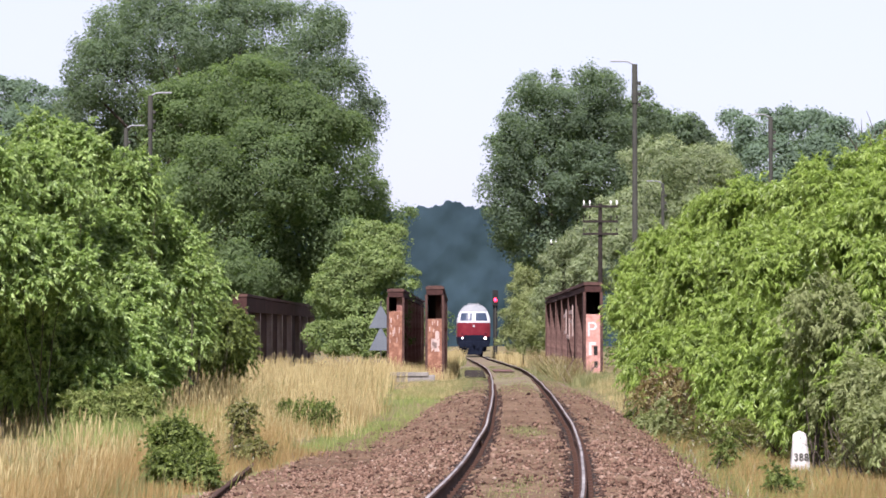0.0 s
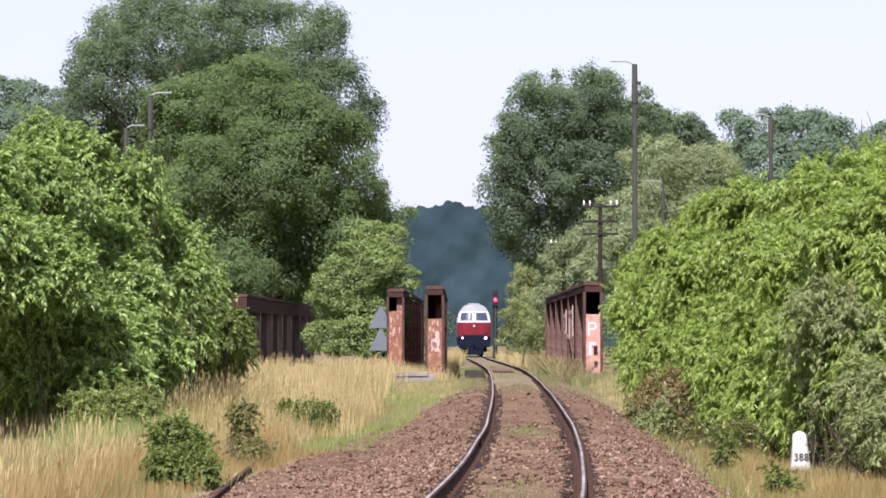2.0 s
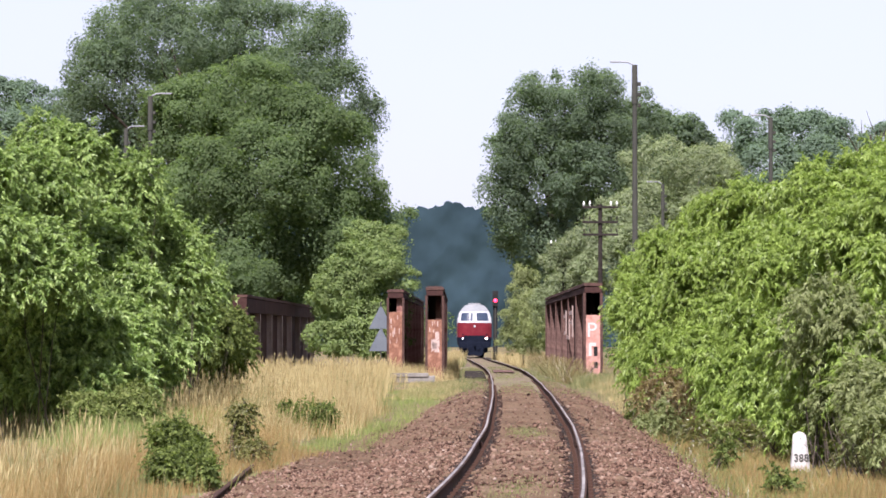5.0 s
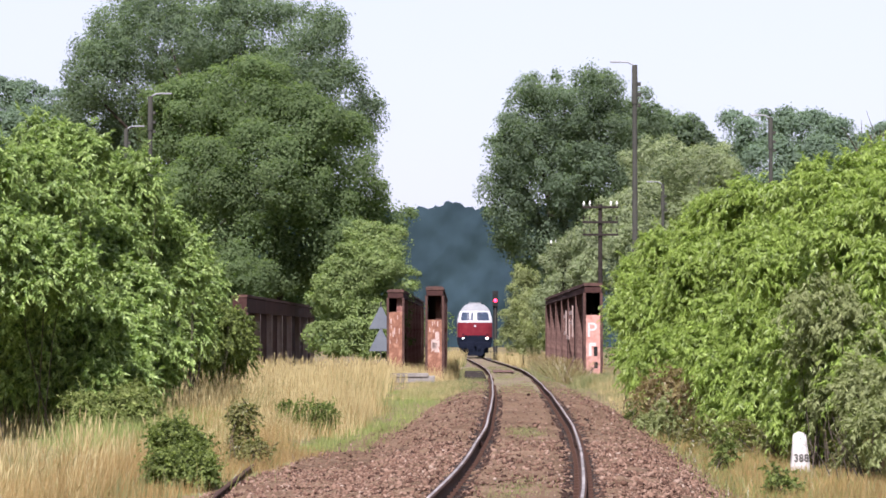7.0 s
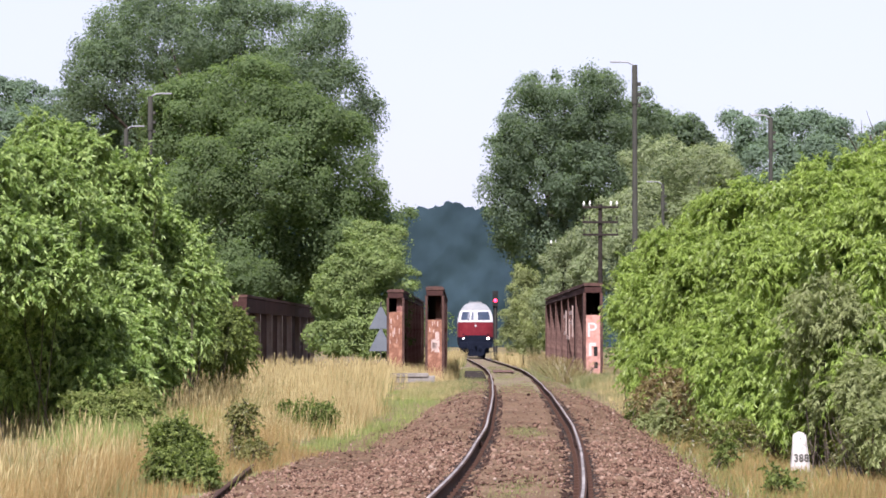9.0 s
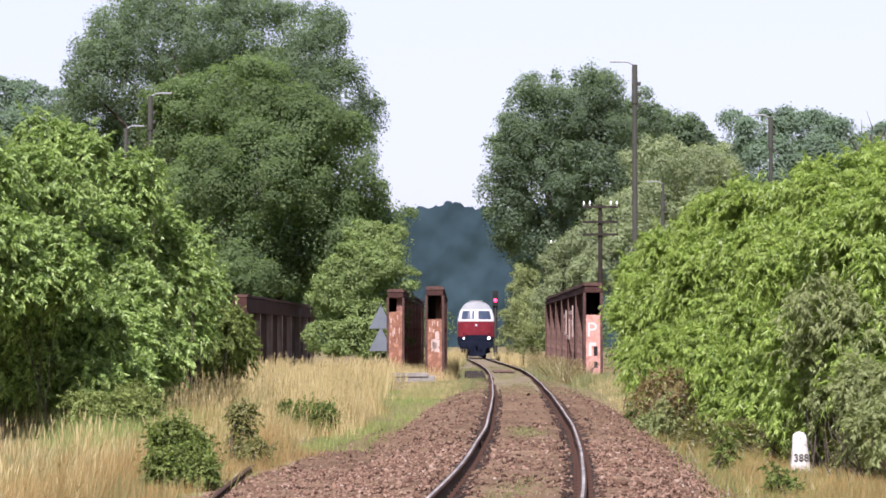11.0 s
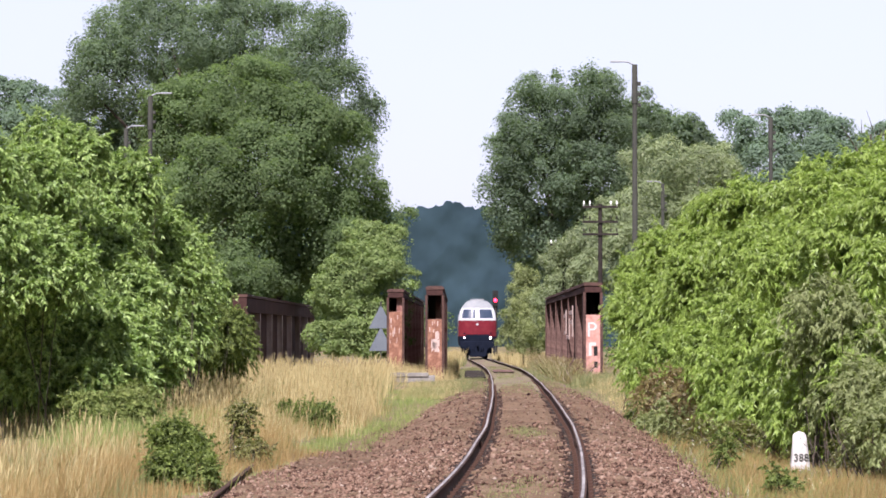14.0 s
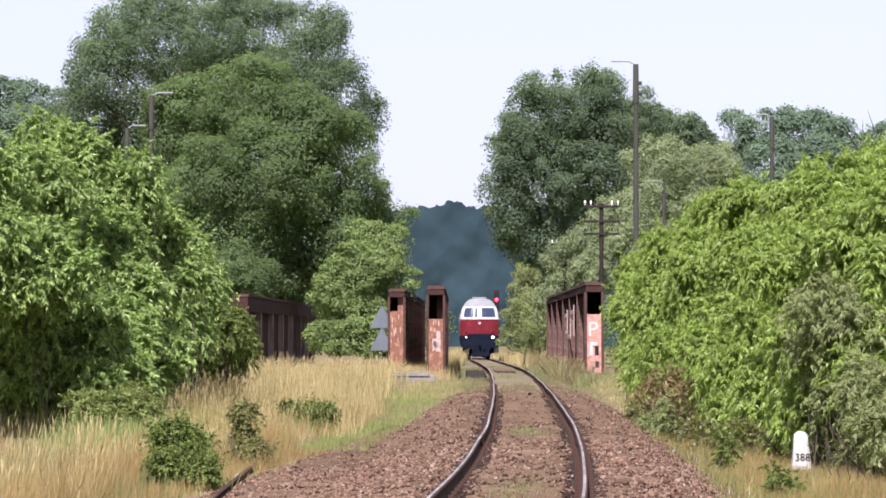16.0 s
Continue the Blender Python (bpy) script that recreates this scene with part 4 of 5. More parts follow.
def build_grass():
    rng = np.random.default_rng(91)

    def area(n, y0, y1, ufun0, ufun1, tuft=0.16):
        m = n // 9
        yc = y0 + (y1 - y0) * rng.random(m)
        uc = ufun0(yc) + (ufun1(yc) - ufun0(yc)) * rng.random(m)
        y = np.repeat(yc, 9) + rng.normal(0, tuft, m * 9)
        u = np.repeat(uc, 9) + rng.normal(0, tuft, m * 9)
        return tx(y) + u, y

    def hmod(x, y):
        return 0.78 + 0.25 * wave(x * 1.3, y * 0.8) + 0.18 * np.sin(x * 3.1 + y * 1.7) * np.sin(y * 2.3 - x)

    def clear(x, y):
        k = (y < 46) | (x > -5.6)
        for cx, hw, ya, yb in ((-3.85, 0.5, 33, 41.2), (-3.4, 0.28, 43, 49), (-2.9, 0.42, 54, 62)):
            k &= ~((np.abs(x - cx) < hw) & (y > ya) & (y < yb))
        return x[k], y[k]

    x, y = area(130000, 27, 62, lambda y: -11.5 + 0 * y, lambda y: -np.interp(y, [27, 38, 48, 62], [5.2, 4.9, 4.6, 4.6]))
    x, y = clear(x, y)
    kind = wave(x * 1.7 + 3, y * 0.55) + 0.6 * wave(x * 4.1, y * 1.3) + rng.normal(0, 0.35, len(x))
    for lo, hi, mat, label, tall in ((-9, 0.35, M_STRAWD, "tall russet dry grass beside the track", 0.95), (0.35, 0.65, M_STRAW, "pale dry grass in patches among russet grass", 1.0), (0.65, 0.95, M_SCRUB, "brown withered grass in patches beside the track", 0.8), (0.95, 9, M_GRASS, "green grass in patches among dry grass", 0.75)):
        k = (kind >= lo) & (kind < hi)
        grass("dry_grass", label, rng, x[k], y[k], rng.uniform(0.25, tall, int(k.sum())) * hmod(x[k], y[k]), 0.008, mat, 0.28, 0.08)
    x, y = area(100000, 58, 118, lambda y: -15 + 0 * y, lambda y: -np.interp(y, [58, 70, 90, 118], [3.9, 3.7, 3.3, 3.2]))
    k = (x < -2.2) | (y < 75)
    x, y = x[k], y[k]
    kind = wave(x * 1.5 + 1, y * 0.4) + 0.6 * wave(x * 3.7, y * 0.9) + rng.normal(0, 0.3, len(x))
    for lo, hi, mat, label in ((-9, 0.45, M_STRAW, "pale straw-coloured dry grass before the bridge"), (0.45, 0.8, M_STRAWD, "russet grass in patches before the bridge"), (0.8, 9, M_GRASS, "green grass in patches before the bridge")):
        k = (kind >= lo) & (kind < hi)
        grass("dry_grass", label, rng, x[k], y[k], rng.uniform(0.25, 0.95, int(k.sum())) * hmod(x[k], y[k]), 0.014, mat, 0.22, 0.06)
    x, y = area(3500, 27, 62, lambda y: -11.5 + 0 * y, lambda y: -4.8 + 0 * y, 0.10)
    x, y = clear(x, y)
    grass("dry_grass", "tall pale feathery stalks above the russet grass", rng, x, y, rng.uniform(0.8, 1.25, len(x)) * hmod(x, y), 0.008, M_STRAW, 0.14, 0.8)
    x, y = area(18000, 27, 62, lambda y: -11.5 + 0 * y, lambda y: -4.7 + 0 * y, 0.22)
    x, y = clear(x, y)
    grass("withered_weeds", "brownish green withered weeds low in the grass", rng, x, y, rng.uniform(0.2, 0.65, len(x)) * hmod(x, y), 0.016, M_SCRUB, 0.3)
    x, y = area(12000, 60, 115, lambda y: -14 + 0 * y, lambda y: -4.0 + 0 * y, 0.14)
    grass("dry_grass", "tall pale feathery stalks before the bridge", rng, x, y, rng.uniform(0.8, 1.2, len(x)) * hmod(x, y), 0.014, M_STRAW, 0.12, 0.7)
    x, y = area(9000, 50, 62, lambda y: -8.6 + 0 * y, lambda y: -6.4 + 0 * y, 0.4)
    grass("green_weeds", "fresh green weeds at the foot of the leafy bush", rng, x, y, rng.uniform(0.3, 0.95, len(x)) * hmod(x, y), 0.018, M_LAWN, 0.25)
    x, y = area(9000, 100, 142, lambda y: 1.75 + 0 * y, lambda y: 2.55 + 0 * y, 0.12)
    grass("green_weeds", "tall rank weeds along the foot of the girder", rng, x, y, rng.uniform(0.2, 0.8, len(x)), 0.03, M_GRASS, 0.5)
    x, y = area(9000, 99, 142, lambda y: 1.75 + 0 * y, lambda y: 2.6 + 0 * y, 0.12)
    grass("dry_grass", "tall dry stalks along the foot of the girder", rng, x, y, rng.uniform(0.2, 1.0, len(x)), 0.022, M_BROWN, 0.5, 0.2)
    x, y = area(8000, 82, 103, lambda y: -3.6 + 0 * y, lambda y: -1.8 + 0 * y, 0.15)
    grass("dry_grass", "short mixed dry grass on the shoulder of the track", rng, x, y, rng.uniform(0.06, 0.22, len(x)), 0.016, M_STRAW, 0.3)
    x, y = area(6000, 82, 103, lambda y: -3.4 + 0 * y, lambda y: -1.5 + 0 * y, 0.2)
    grass("green_grass", "short green grass on the shoulder of the track", rng, x, y, rng.uniform(0.06, 0.25, len(x)), 0.016, M_GRASS, 0.3)
    x, y = area(9000, 100, 150, lambda y: -2.4 + 0 * y, lambda y: 2.4 + 0 * y, 0.3)
    k = np.abs(np.abs(x - tx(y)) - 0.7525) > 0.12
    grass("green_grass", "low grey-green weeds over the bridge approach", rng, x[k], y[k], rng.uniform(0.04, 0.16, int(k.sum())), 0.025, M_GRASS, 0.4)
    x, y = area(22000, 27, 64, lambda y: 2.8 + 0 * y, lambda y: 5.4 + 0 * y, 0.16)
    grass("dry_grass", "short russet grass at the foot of the ballast slope", rng, x, y, rng.uniform(0.06, 0.34, len(x)) * hmod(x, y), 0.012, M_STRAWD, 0.3)
    x, y = area(16000, 27, 64, lambda y: 2.7 + 0 * y, lambda y: 5.4 + 0 * y, 0.2)
    grass("withered_weeds", "brown withered weeds at the foot of the ballast slope", rng, x, y, rng.uniform(0.06, 0.36, len(x)) * hmod(x, y), 0.012, M_SCRUB, 0.35)
    x, y = area(9000, 30, 60, lambda y: 2.7 + 0 * y, lambda y: 4.6 + 0 * y, 0.25)
    grass("green_grass", "short green grass in patches below the bushes", rng, x, y, rng.uniform(0.05, 0.2, len(x)), 0.012, M_LAWN, 0.3)
    x, y = area(7000, 168, 200, lambda y: -3.2 + 0 * y, lambda y: -1.75 + 0 * y, 0.12)
    grass("dry_grass", "tall yellow grass close beside the rails", rng, x, y, rng.uniform(0.6, 1.25, len(x)), 0.03, M_STRAW, 0.2)
    x, y = area(16000, 27, 52, lambda y: -6.0 + 0 * y, lambda y: -np.interp(y, [27, 38, 48, 52], [4.9, 4.75, 4.2, 3.7]))
    grass("dry_grass", "short sparse dry grass at the ballast's edge", rng, x, y, rng.uniform(0.08, 0.3, len(x)), 0.010, M_STRAWD)
    x, y = area(5000, 60, 112, lambda y: -12 + 0 * y, lambda y: -4.5 + 0 * y, 0.3)
    grass("green_weeds", "tall green weeds among the dry grass", rng, x, y, rng.uniform(0.3, 0.9, len(x)) * hmod(x, y), 0.03, M_GRASS)
    x, y = area(4500, 30, 56, lambda y: -10 + 0 * y, lambda y: -4.6 + 0 * y, 0.3)
    grass("green_weeds", "green weeds among russet grass", rng, x, y, rng.uniform(0.2, 0.7, len(x)) * hmod(x, y), 0.016, M_GRASS)
    x, y = area(24000, 27, 70, lambda y: 3.3 + 0 * y, lambda y: 6.5 + 0 * y)
    grass("dry_grass", "short russet dry grass below the bushes", rng, x, y, rng.uniform(0.12, 0.4, len(x)) * hmod(x, y), 0.010, M_STRAWD)
    x, y = area(16000, 66, 112, lambda y: 2.7 + 0 * y, lambda y: 5.2 + 0 * y)
    grass("dry_grass", "pale dry grass at the girder's foot", rng, x, y, rng.uniform(0.08, 0.35, len(x)) * hmod(x, y), 0.018, M_STRAW)
    x, y = area(6000, 70, 104, lambda y: 2.7 + 0 * y, lambda y: 5.0 + 0 * y)
    grass("green_grass", "short green grass by the graffiti girder", rng, x, y, rng.uniform(0.06, 0.3, len(x)), 0.018, M_GRASS)
    x, y = area(10000, 52, 92, lambda y: -np.interp(y, [47, 60, 90], [4.3, 4.4, 4.2]), lambda y: -np.interp(y, [47, 60, 90], [3.3, 3.0, 2.0]))
    grass("green_grass", "short green grass along the ballast", rng, x, y, rng.uniform(0.06, 0.22, len(x)), 0.012, M_LAWN)
    x, y = area(24000, 74, 108, lambda y: -2.6 + 0 * y, lambda y: 3.6 + 0 * y, 0.3)
    k = rng.random(len(y)) < np.interp(y + 2.0 * wave(x * 2, y), [74, 86, 108], [0.05, 0.8, 1.0])
    x, y = x[k], y[k]
    grass("green_grass", "low green weeds over the track bed", rng, x, y, rng.uniform(0.03, 0.12, len(x)), 0.02, M_GRASS)
    for yc, uc, n in ((48.5, -0.05, 1100), (29.5, 0.0, 900), (31.5, 0.15, 400)):
        xx, yy = rng.normal(uc, 0.17, n) + tx(yc), rng.normal(yc, 1.3, n)
        grass("green_grass", "small tuft of green weeds between the rails", rng, xx, yy, rng.uniform(0.04, 0.11, n), 0.012, M_GRASS)
    x, y = area(5000, 34, 50, lambda y: 3.2 + 0 * y, lambda y: 4.4 + 0 * y)
    grass("green_grass", "short green grass at the foot of the ballast", rng, x, y, rng.uniform(0.05, 0.16, len(x)), 0.012, M_GRASS)
    x, y = area(9000, 96, 116, lambda y: -5.6 + 0 * y, lambda y: -2.25 + 0 * y)
    k = (y > 107.5) | (x < -2.3)
    x, y = x[k], y[k]
    grass("dry_grass", "pale dry grass round the girder ends", rng, x, y, rng.uniform(0.25, 0.8, len(x)), 0.016, M_STRAW)
    x, y = area(4000, 94, 104, lambda y: 2.7 + 0 * y, lambda y: 4.2 + 0 * y)
    grass("dry_grass", "pale dry grass before the graffiti girder", rng, x, y, rng.uniform(0.12, 0.5, len(x)), 0.016, M_STRAW)
    x, y = area(3500, 95, 104, lambda y: 2.3 + 0 * y, lambda y: 3.6 + 0 * y, 0.2)
    grass("green_weeds", "ragged green weeds at the girder's foot", rng, x, y, rng.uniform(0.15, 0.6, len(x)), 0.03, M_GRASS, 0.3)
    x, y = area(5000, 165, 205, lambda y: -3.4 + 0 * y, lambda y: -1.9 + 0 * y, 0.3)
    grass("green_weeds", "yellow-green weeds beside the rails", rng, x, y, rng.uniform(0.3, 0.8, len(x)), 0.035, M_GRASS)
    x, y = area(6000, 152, 205, lambda y: 2.1 + 0 * y, lambda y: 5.0 + 0 * y, 0.3)
    grass("dry_grass", "yellow dry grass beside the signal", rng, x, y, rng.uniform(0.5, 1.25, len(x)), 0.045, M_STRAW)
    n = 9000
    yy = rng.uniform(150, 270, n)
    uu = np.where(rng.random(n) < 0.5, -1, 1) * rng.uniform(1.9, 6, n)
    grass("dry_grass", "yellow dry grass beyond the bridge", rng, tx(yy) + uu, yy, rng.uniform(0.4, 1.0, n), 0.06, M_STRAW)


build_grass()

# ---- bridge girders ----


def girder(x, y0, length, skew_x, top, group, end_mat, label, n_st, graffiti=0, width=0.60, share=0.56, lit_rib=None, skirt=0.34):
    """A riveted plate girder: flanges, web, stiffeners and an end plate, its top at the given height."""
    g = thing("bridge_girder", label, "bridge girder", (x, y0, 0), "girders of the railway bridge", rz=-math.degrees(math.atan2(skew_x, length)))
    zb = float(ground_z(x, y0)) - 0.25
    w = width / 2
    bt = boxed(-w - 0.03, w + 0.03, 0.0, length, top - 0.10, top)
    bmesh.ops.subdivide_edges(bt, edges=[e for e in bt.edges if abs(e.verts[0].co.y - e.verts[1].co.y) > 1], cuts=60)
    for v in bt.verts:
        v.co.z += 0.035 * noise.noise((x, v.co.y * 0.5, 0)) + 0.02 * noise.noise((v.co.x, v.co.y * 2.3, x))
        v.co.x += 0.02 * noise.noise((x + 9, v.co.y * 0.8, v.co.z))
    part("top_flange", bt, M_RUST, g)
    part("cover_plate", boxed(-w + 0.04, w - 0.04, 1.2, length - 1.0, top - 0.05, top + 0.045, bevel=0.006), M_RUST, g)
    # skirt and web take the rust with shade in its colour
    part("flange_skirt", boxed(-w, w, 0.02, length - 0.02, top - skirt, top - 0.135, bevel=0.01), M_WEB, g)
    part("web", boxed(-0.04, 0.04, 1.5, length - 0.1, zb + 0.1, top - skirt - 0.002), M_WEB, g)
    part("bottom_flange", boxed(-w, w, 0.1, length, zb - 0.05, zb + 0.098, bevel=0.01), M_RUST, g)
    hb = zb + 0.102
    for s in (-1, 1):
        part("corner_post", boxed(s * w - 0.05, s * w + 0.05, 0.03, 0.20, hb, top - skirt - 0.004, bevel=0.01), M_RUST, g)
    part("end_plate", boxed(-w + 0.052, w - 0.052, 0.02, 0.07, hb, hb + (top - hb) * share, bevel=0.008), end_mat, g, "flaking pink paint and sun-brightened orange over rust")
    # closed box added behind the end plate, keeps the opening dark
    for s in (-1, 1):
        part("shade_box_side", boxed(s * (w - 0.035) - 0.012, s * (w - 0.035) + 0.012, 0.21, 2.6, hb, top - skirt - 0.005), M_WEB, g)
    part("shade_box_back", boxed(-w + 0.05, w - 0.05, 2.61, 2.65, hb, top - skirt - 0.005), M_WEB, g)
    # ribs are paler than the web, sunlight put into their colour
    first = None
    for s in (-1, 1):
        for i in range(n_st):
            yy = 0.35 + (length - 0.6) * i / (n_st - 1)
            if first is None:
                b2 = bmesh.new()
                box(b2, 0.042, w - 0.04, -0.03, 0.03, hb, top - skirt - 0.004)
                box(b2, w - 0.04, w, -0.13, 0.13, hb, top - skirt - 0.004, 0.008)
                first = part("stiffener", b2, lit_rib or M_STIFF, g, at=(0, yy, 0))
                continue
            o = new("stiffener", first.data)
            o.parent, o.location = g, (0, yy, 0)
            if s < 0:
                o.rotation_euler = (0, 0, math.pi)
    if graffiti:
        painted(g, w, hb + (top - hb) * share, graffiti)
    return g


def lettering(text, size, mat, parent, at, rot, name="lettering", extrude=0.002):
    c = bpy.data.curves.new(name, 'FONT')
    c.body, c.size, c.extrude, c.align_x = text, size, extrude, 'CENTER'
    tmp = bpy.data.objects.new(name, c)
    scene.collection.objects.link(tmp)
    dg = bpy.context.evaluated_depsgraph_get()
    me = bpy.data.meshes.new_from_object(tmp.evaluated_get(dg))
    bpy.data.objects.remove(tmp)
    me.materials.clear()
    me.materials.append(mat)
    ob = link(name, me, parent)
    ob.matrix_basis = pose(*at, *rot)
    return ob


def painted(g, w, zt, kind):
    if kind == 1:
        lettering("P", 0.76, M_GRAFFITI, g, (-0.05, 0.012, zt - 0.80), (90, 0, 0), "painted_letter")
        part("paint_patch", boxed(-0.16, -0.06, 0.012, 0.019, zt - 1.5, zt - 1.02), M_GRAFFITI, g, "flaking white paint")
        part("paint_patch", boxed(-0.06, 0.1, 0.011, 0.018, zt - 1.13, zt - 1.02), M_GRAFFITI, g, "flaking white paint")
        part("paint_patch", boxed(0.02, 0.16, 0.010, 0.017, zt - 1.5, zt - 1.16), M_BLACK, g, "black paint square")
        part("paint_patch", boxed(0.04, 0.17, 0.010, 0.017, zt - 1.95, zt - 1.72), M_BLACK, g, "black paint square")
        # strokes of faded lettering on the side towards the track
        for yy, z0, dy, dz in ((11.4, 1.35, 0.22, 1.25), (13.2, 2.25, 1.7, 0.16), (13.0, 1.85, 1.3, 0.14), (15.0, 1.25, 0.25, 0.85), (16.6, 1.3, 1.2, 0.15), (18.6, 1.55, 0.25, 1.0), (20.2, 2.2, 1.1, 0.16), (20.0, 1.5, 1.0, 0.14)):
            bm = boxed(-w - 0.012, -w + 0.02, yy - dy, yy + dy, z0, z0 + dz)
            for v in bm.verts:
                v.co.z += 0.06 * math.sin(v.co.y * 2.3)
            part("paint_patch", bm, M_WHITEPAINT_SUNRIB, g, "stroke of faded pale paint")
    else:
        rng = np.random.default_rng(kind)
        if kind == 2:
            for k in range(9):
                px, pz = rng.uniform(-0.12, 0.14), zt - 0.95 + rng.normal() * 0.16
                bm = boxed(px - 0.07, px + 0.07, 0.010, 0.016, pz - 0.12, pz + 0.12)
                for v in bm.verts:
                    v.co += Vector((rng.normal() * 0.03, 0, rng.normal() * 0.06)) if v.co.y < 0.013 else Vector((0, 0, 0))
                part("paint_patch", bm, M_WHITEPAINT_SUNRIB, g, "ragged patch of pale primer")
        for k in range(10):
            px, pz = rng.uniform(-w + 0.1, w - 0.12), zt - rng.uniform(0.1, 1.3)
            a, b = rng.uniform(0.01, 0.025), rng.uniform(0.05, 0.14)
            part("paint_fleck", boxed(px - a, px + a, 0.013, 0.018, pz - b, pz + b), M_WHITEPAINT_SUNRIB, g, "pale flaking paint")


girder(5.50, 102.5, 49, 0.35, 3.37, "", M_PINK, "rusty riveted plate girder with faded graffiti, standing close beside the track", 7, 1, 0.62, 0.70)
girder(-0.33, 111, 48, 0.25, 3.37, "", M_RUSTLIT, "rusty plate girder with flaking orange end plate beside the track", 7, 2, 0.66, 0.665, M_PINK)
girder(-2.02, 119, 50, 0.55, 3.37, "", M_RUSTLIT, "rusty plate girder of the disused second span", 7, 3, 0.66, 0.76, M_PINK)
girder(-9.45, 130, 62, 0.3, 3.28, "", M_RUST, "dark rusty plate girder half hidden by bushes", 8, 0, 0.66, 0.6, M_WHITEPAINT_SUNRIB, 0.8)


def deck():
    # planks are added, a stand-in for the dark patch left of the rails
    d = thing("bridge_deck", "dark planks added in place of a dark patch beside the rails", "bridge deck", (0, 0, 0))
    me = None
    for i in range(34):
        y = 104.5 + i * 0.62
        if me is None:
            ob = part("dark_patch_plank", boxed(-0.36, 0.36, -0.28, 0.28, -0.155, -0.085, bevel=0.008), M_WOOD, d)
            me = ob.data
        else:
            ob = new("dark_patch_plank", me)
            ob.parent = d
        ob.matrix_basis = pose(float(tx(y)) - 1.32 + 0.04 * math.sin(i * 7.1), y, float(tz(y)) + 0.012 * math.sin(i * 4.7), 0, 0, 1.5 * math.sin(i * 3.3))
    ob = part("steel_plate", boxed(-0.42, 0.42, -4.5, 4.5, -0.075, -0.06), M_STIFF, d, "rusty brown walkway plate between the rails")
    ob.matrix_basis = pose(float(tx(119)) - 0.1, 119, float(tz(119)) + 0.03, math.degrees(math.atan2(float(tz(123.5) - tz(114.5)), 9)), 0, -math.degrees(math.atan2(float(tx(123.5) - tx(114.5)), 9)))


deck()


def slab():
    t = thing("concrete_block", "low weathered concrete block in dry grass by the bridge", "concrete block", (-1.05, 106, float(ground_z(-1.05, 106)) - 0.05))
    bm = boxed(-0.85, 0.75, -0.5, 0.5, 0.0, 0.30, bevel=0.04)
    for v in bm.verts:
        v.co.z += 0.05 * math.sin(v.co.x * 3 + 1) if v.co.z > 0.15 else 0
    part("block", bm, M_CONCRETE, t)
    part("cap_slab", boxed(-0.95, 0.5, -0.55, 0.4, 0.262, 0.40, bevel=0.02), M_CONCRETE, t, "pale thin slab")


slab()


def rusty_scrap():
    rng = np.random.default_rng(17)
    z = float(ground_z(4.75, 101.5))
    t = thing("scrap_bars", "rusty steel bars leaning in weeds at the girder's foot", "scrap metal", (4.75, 101.5, z))
    for k in range(5):
        bm = boxed(-0.035, 0.035, -0.05, 0.05, 0.0, rng.uniform(0.7, 1.15), bevel=0.008)
        ob = part("bar", bm, M_STIFF, t)
        ob.matrix_basis = pose(-0.55 + 0.22 * k, rng.normal() * 0.2, -0.05, rng.uniform(-15, 15), rng.uniform(22, 42), rng.uniform(-20, 20))


rusty_scrap()


def sheet_sign():
    t = thing("triangular_sign", "grey back of two stacked triangular metal signs on a post", "sign", (-2.70, 121.5, float(ground_z(-2.70, 121.5))))
    part("post", rod(bmesh.new(), (0, 0.05, 0), (0, 0.05, 3.35), 0.035, 0.035, 10), M_POLE, t)
    for z0 in (1.2, 2.17):
        bm = bmesh.new()
        vs = [bm.verts.new((x, y, z)) for y in (0, 0.02) for x, z in ((-0.52, z0), (0.52, z0), (0.05, z0 + 0.95), (-0.05, z0 + 0.95))]
        bm.faces.new(vs[:4])
        bm.faces.new(vs[4:][::-1])
        for i in range(4):
            bm.faces.new((vs[i], vs[(i + 1) % 4], vs[4 + (i + 1) % 4], vs[4 + i]))
        part("plate", bm, M_GALV, t, "bluish grey sheet metal triangle")


sheet_sign()

# ---- poles ----


def lamp_post(x, y, top, arm):
    z0 = float(ground_z(x, y)) - 0.1
    t = thing("street_lamp", "tall grey concrete lamp post with bent arm", "street lamp", (x, y, z0), "lamp posts beside the line")
    h = top - z0
    part("pole", rod(bmesh.new(), (0, 0, 0), (0, 0, h), 0.115, 0.072, 10), M_POLE, t, smooth=False)
    bm = bmesh.new()
    pts = [(0.0, 0, h - 0.2), (arm * 0.05, 0, h + 0.02), (arm * 0.22, 0, h + 0.11), (arm * 0.62, 0, h + 0.13)]
    for a, b in zip(pts[:-1], pts[1:]):
        rod(bm, a, b, 0.028, 0.026, 8)
    part("arm", bm, M_ARM, t, "thin grey bent pipe")
    part("lamp_head", boxed(min(arm * 0.45, arm * 0.8), max(arm * 0.45, arm * 0.8), -0.05, 0.05, h + 0.09, h + 0.15, bevel=0.02), M_ARM, t, "flat grey lamp head")
    bm = bmesh.new()
    for zz in (0.6, 0.95, 1.3):
        box(bm, 0.09, 0.2, -0.05, 0.05, h - zz - 0.06, h - zz + 0.06, 0.02)
    part("bracket", bm, M_POLE, t)
    part("sleeve", rod(bmesh.new(), (0.0, 0, h - 1.25), (0.0, 0, h + 0.02), 0.105, 0.09, 10), M_POLE, t, "dark steel sleeve round the pole top")


lamp_post(6.25, 91, 10.28, -1)
lamp_post(13.2, 112.5, 10.2, -1)
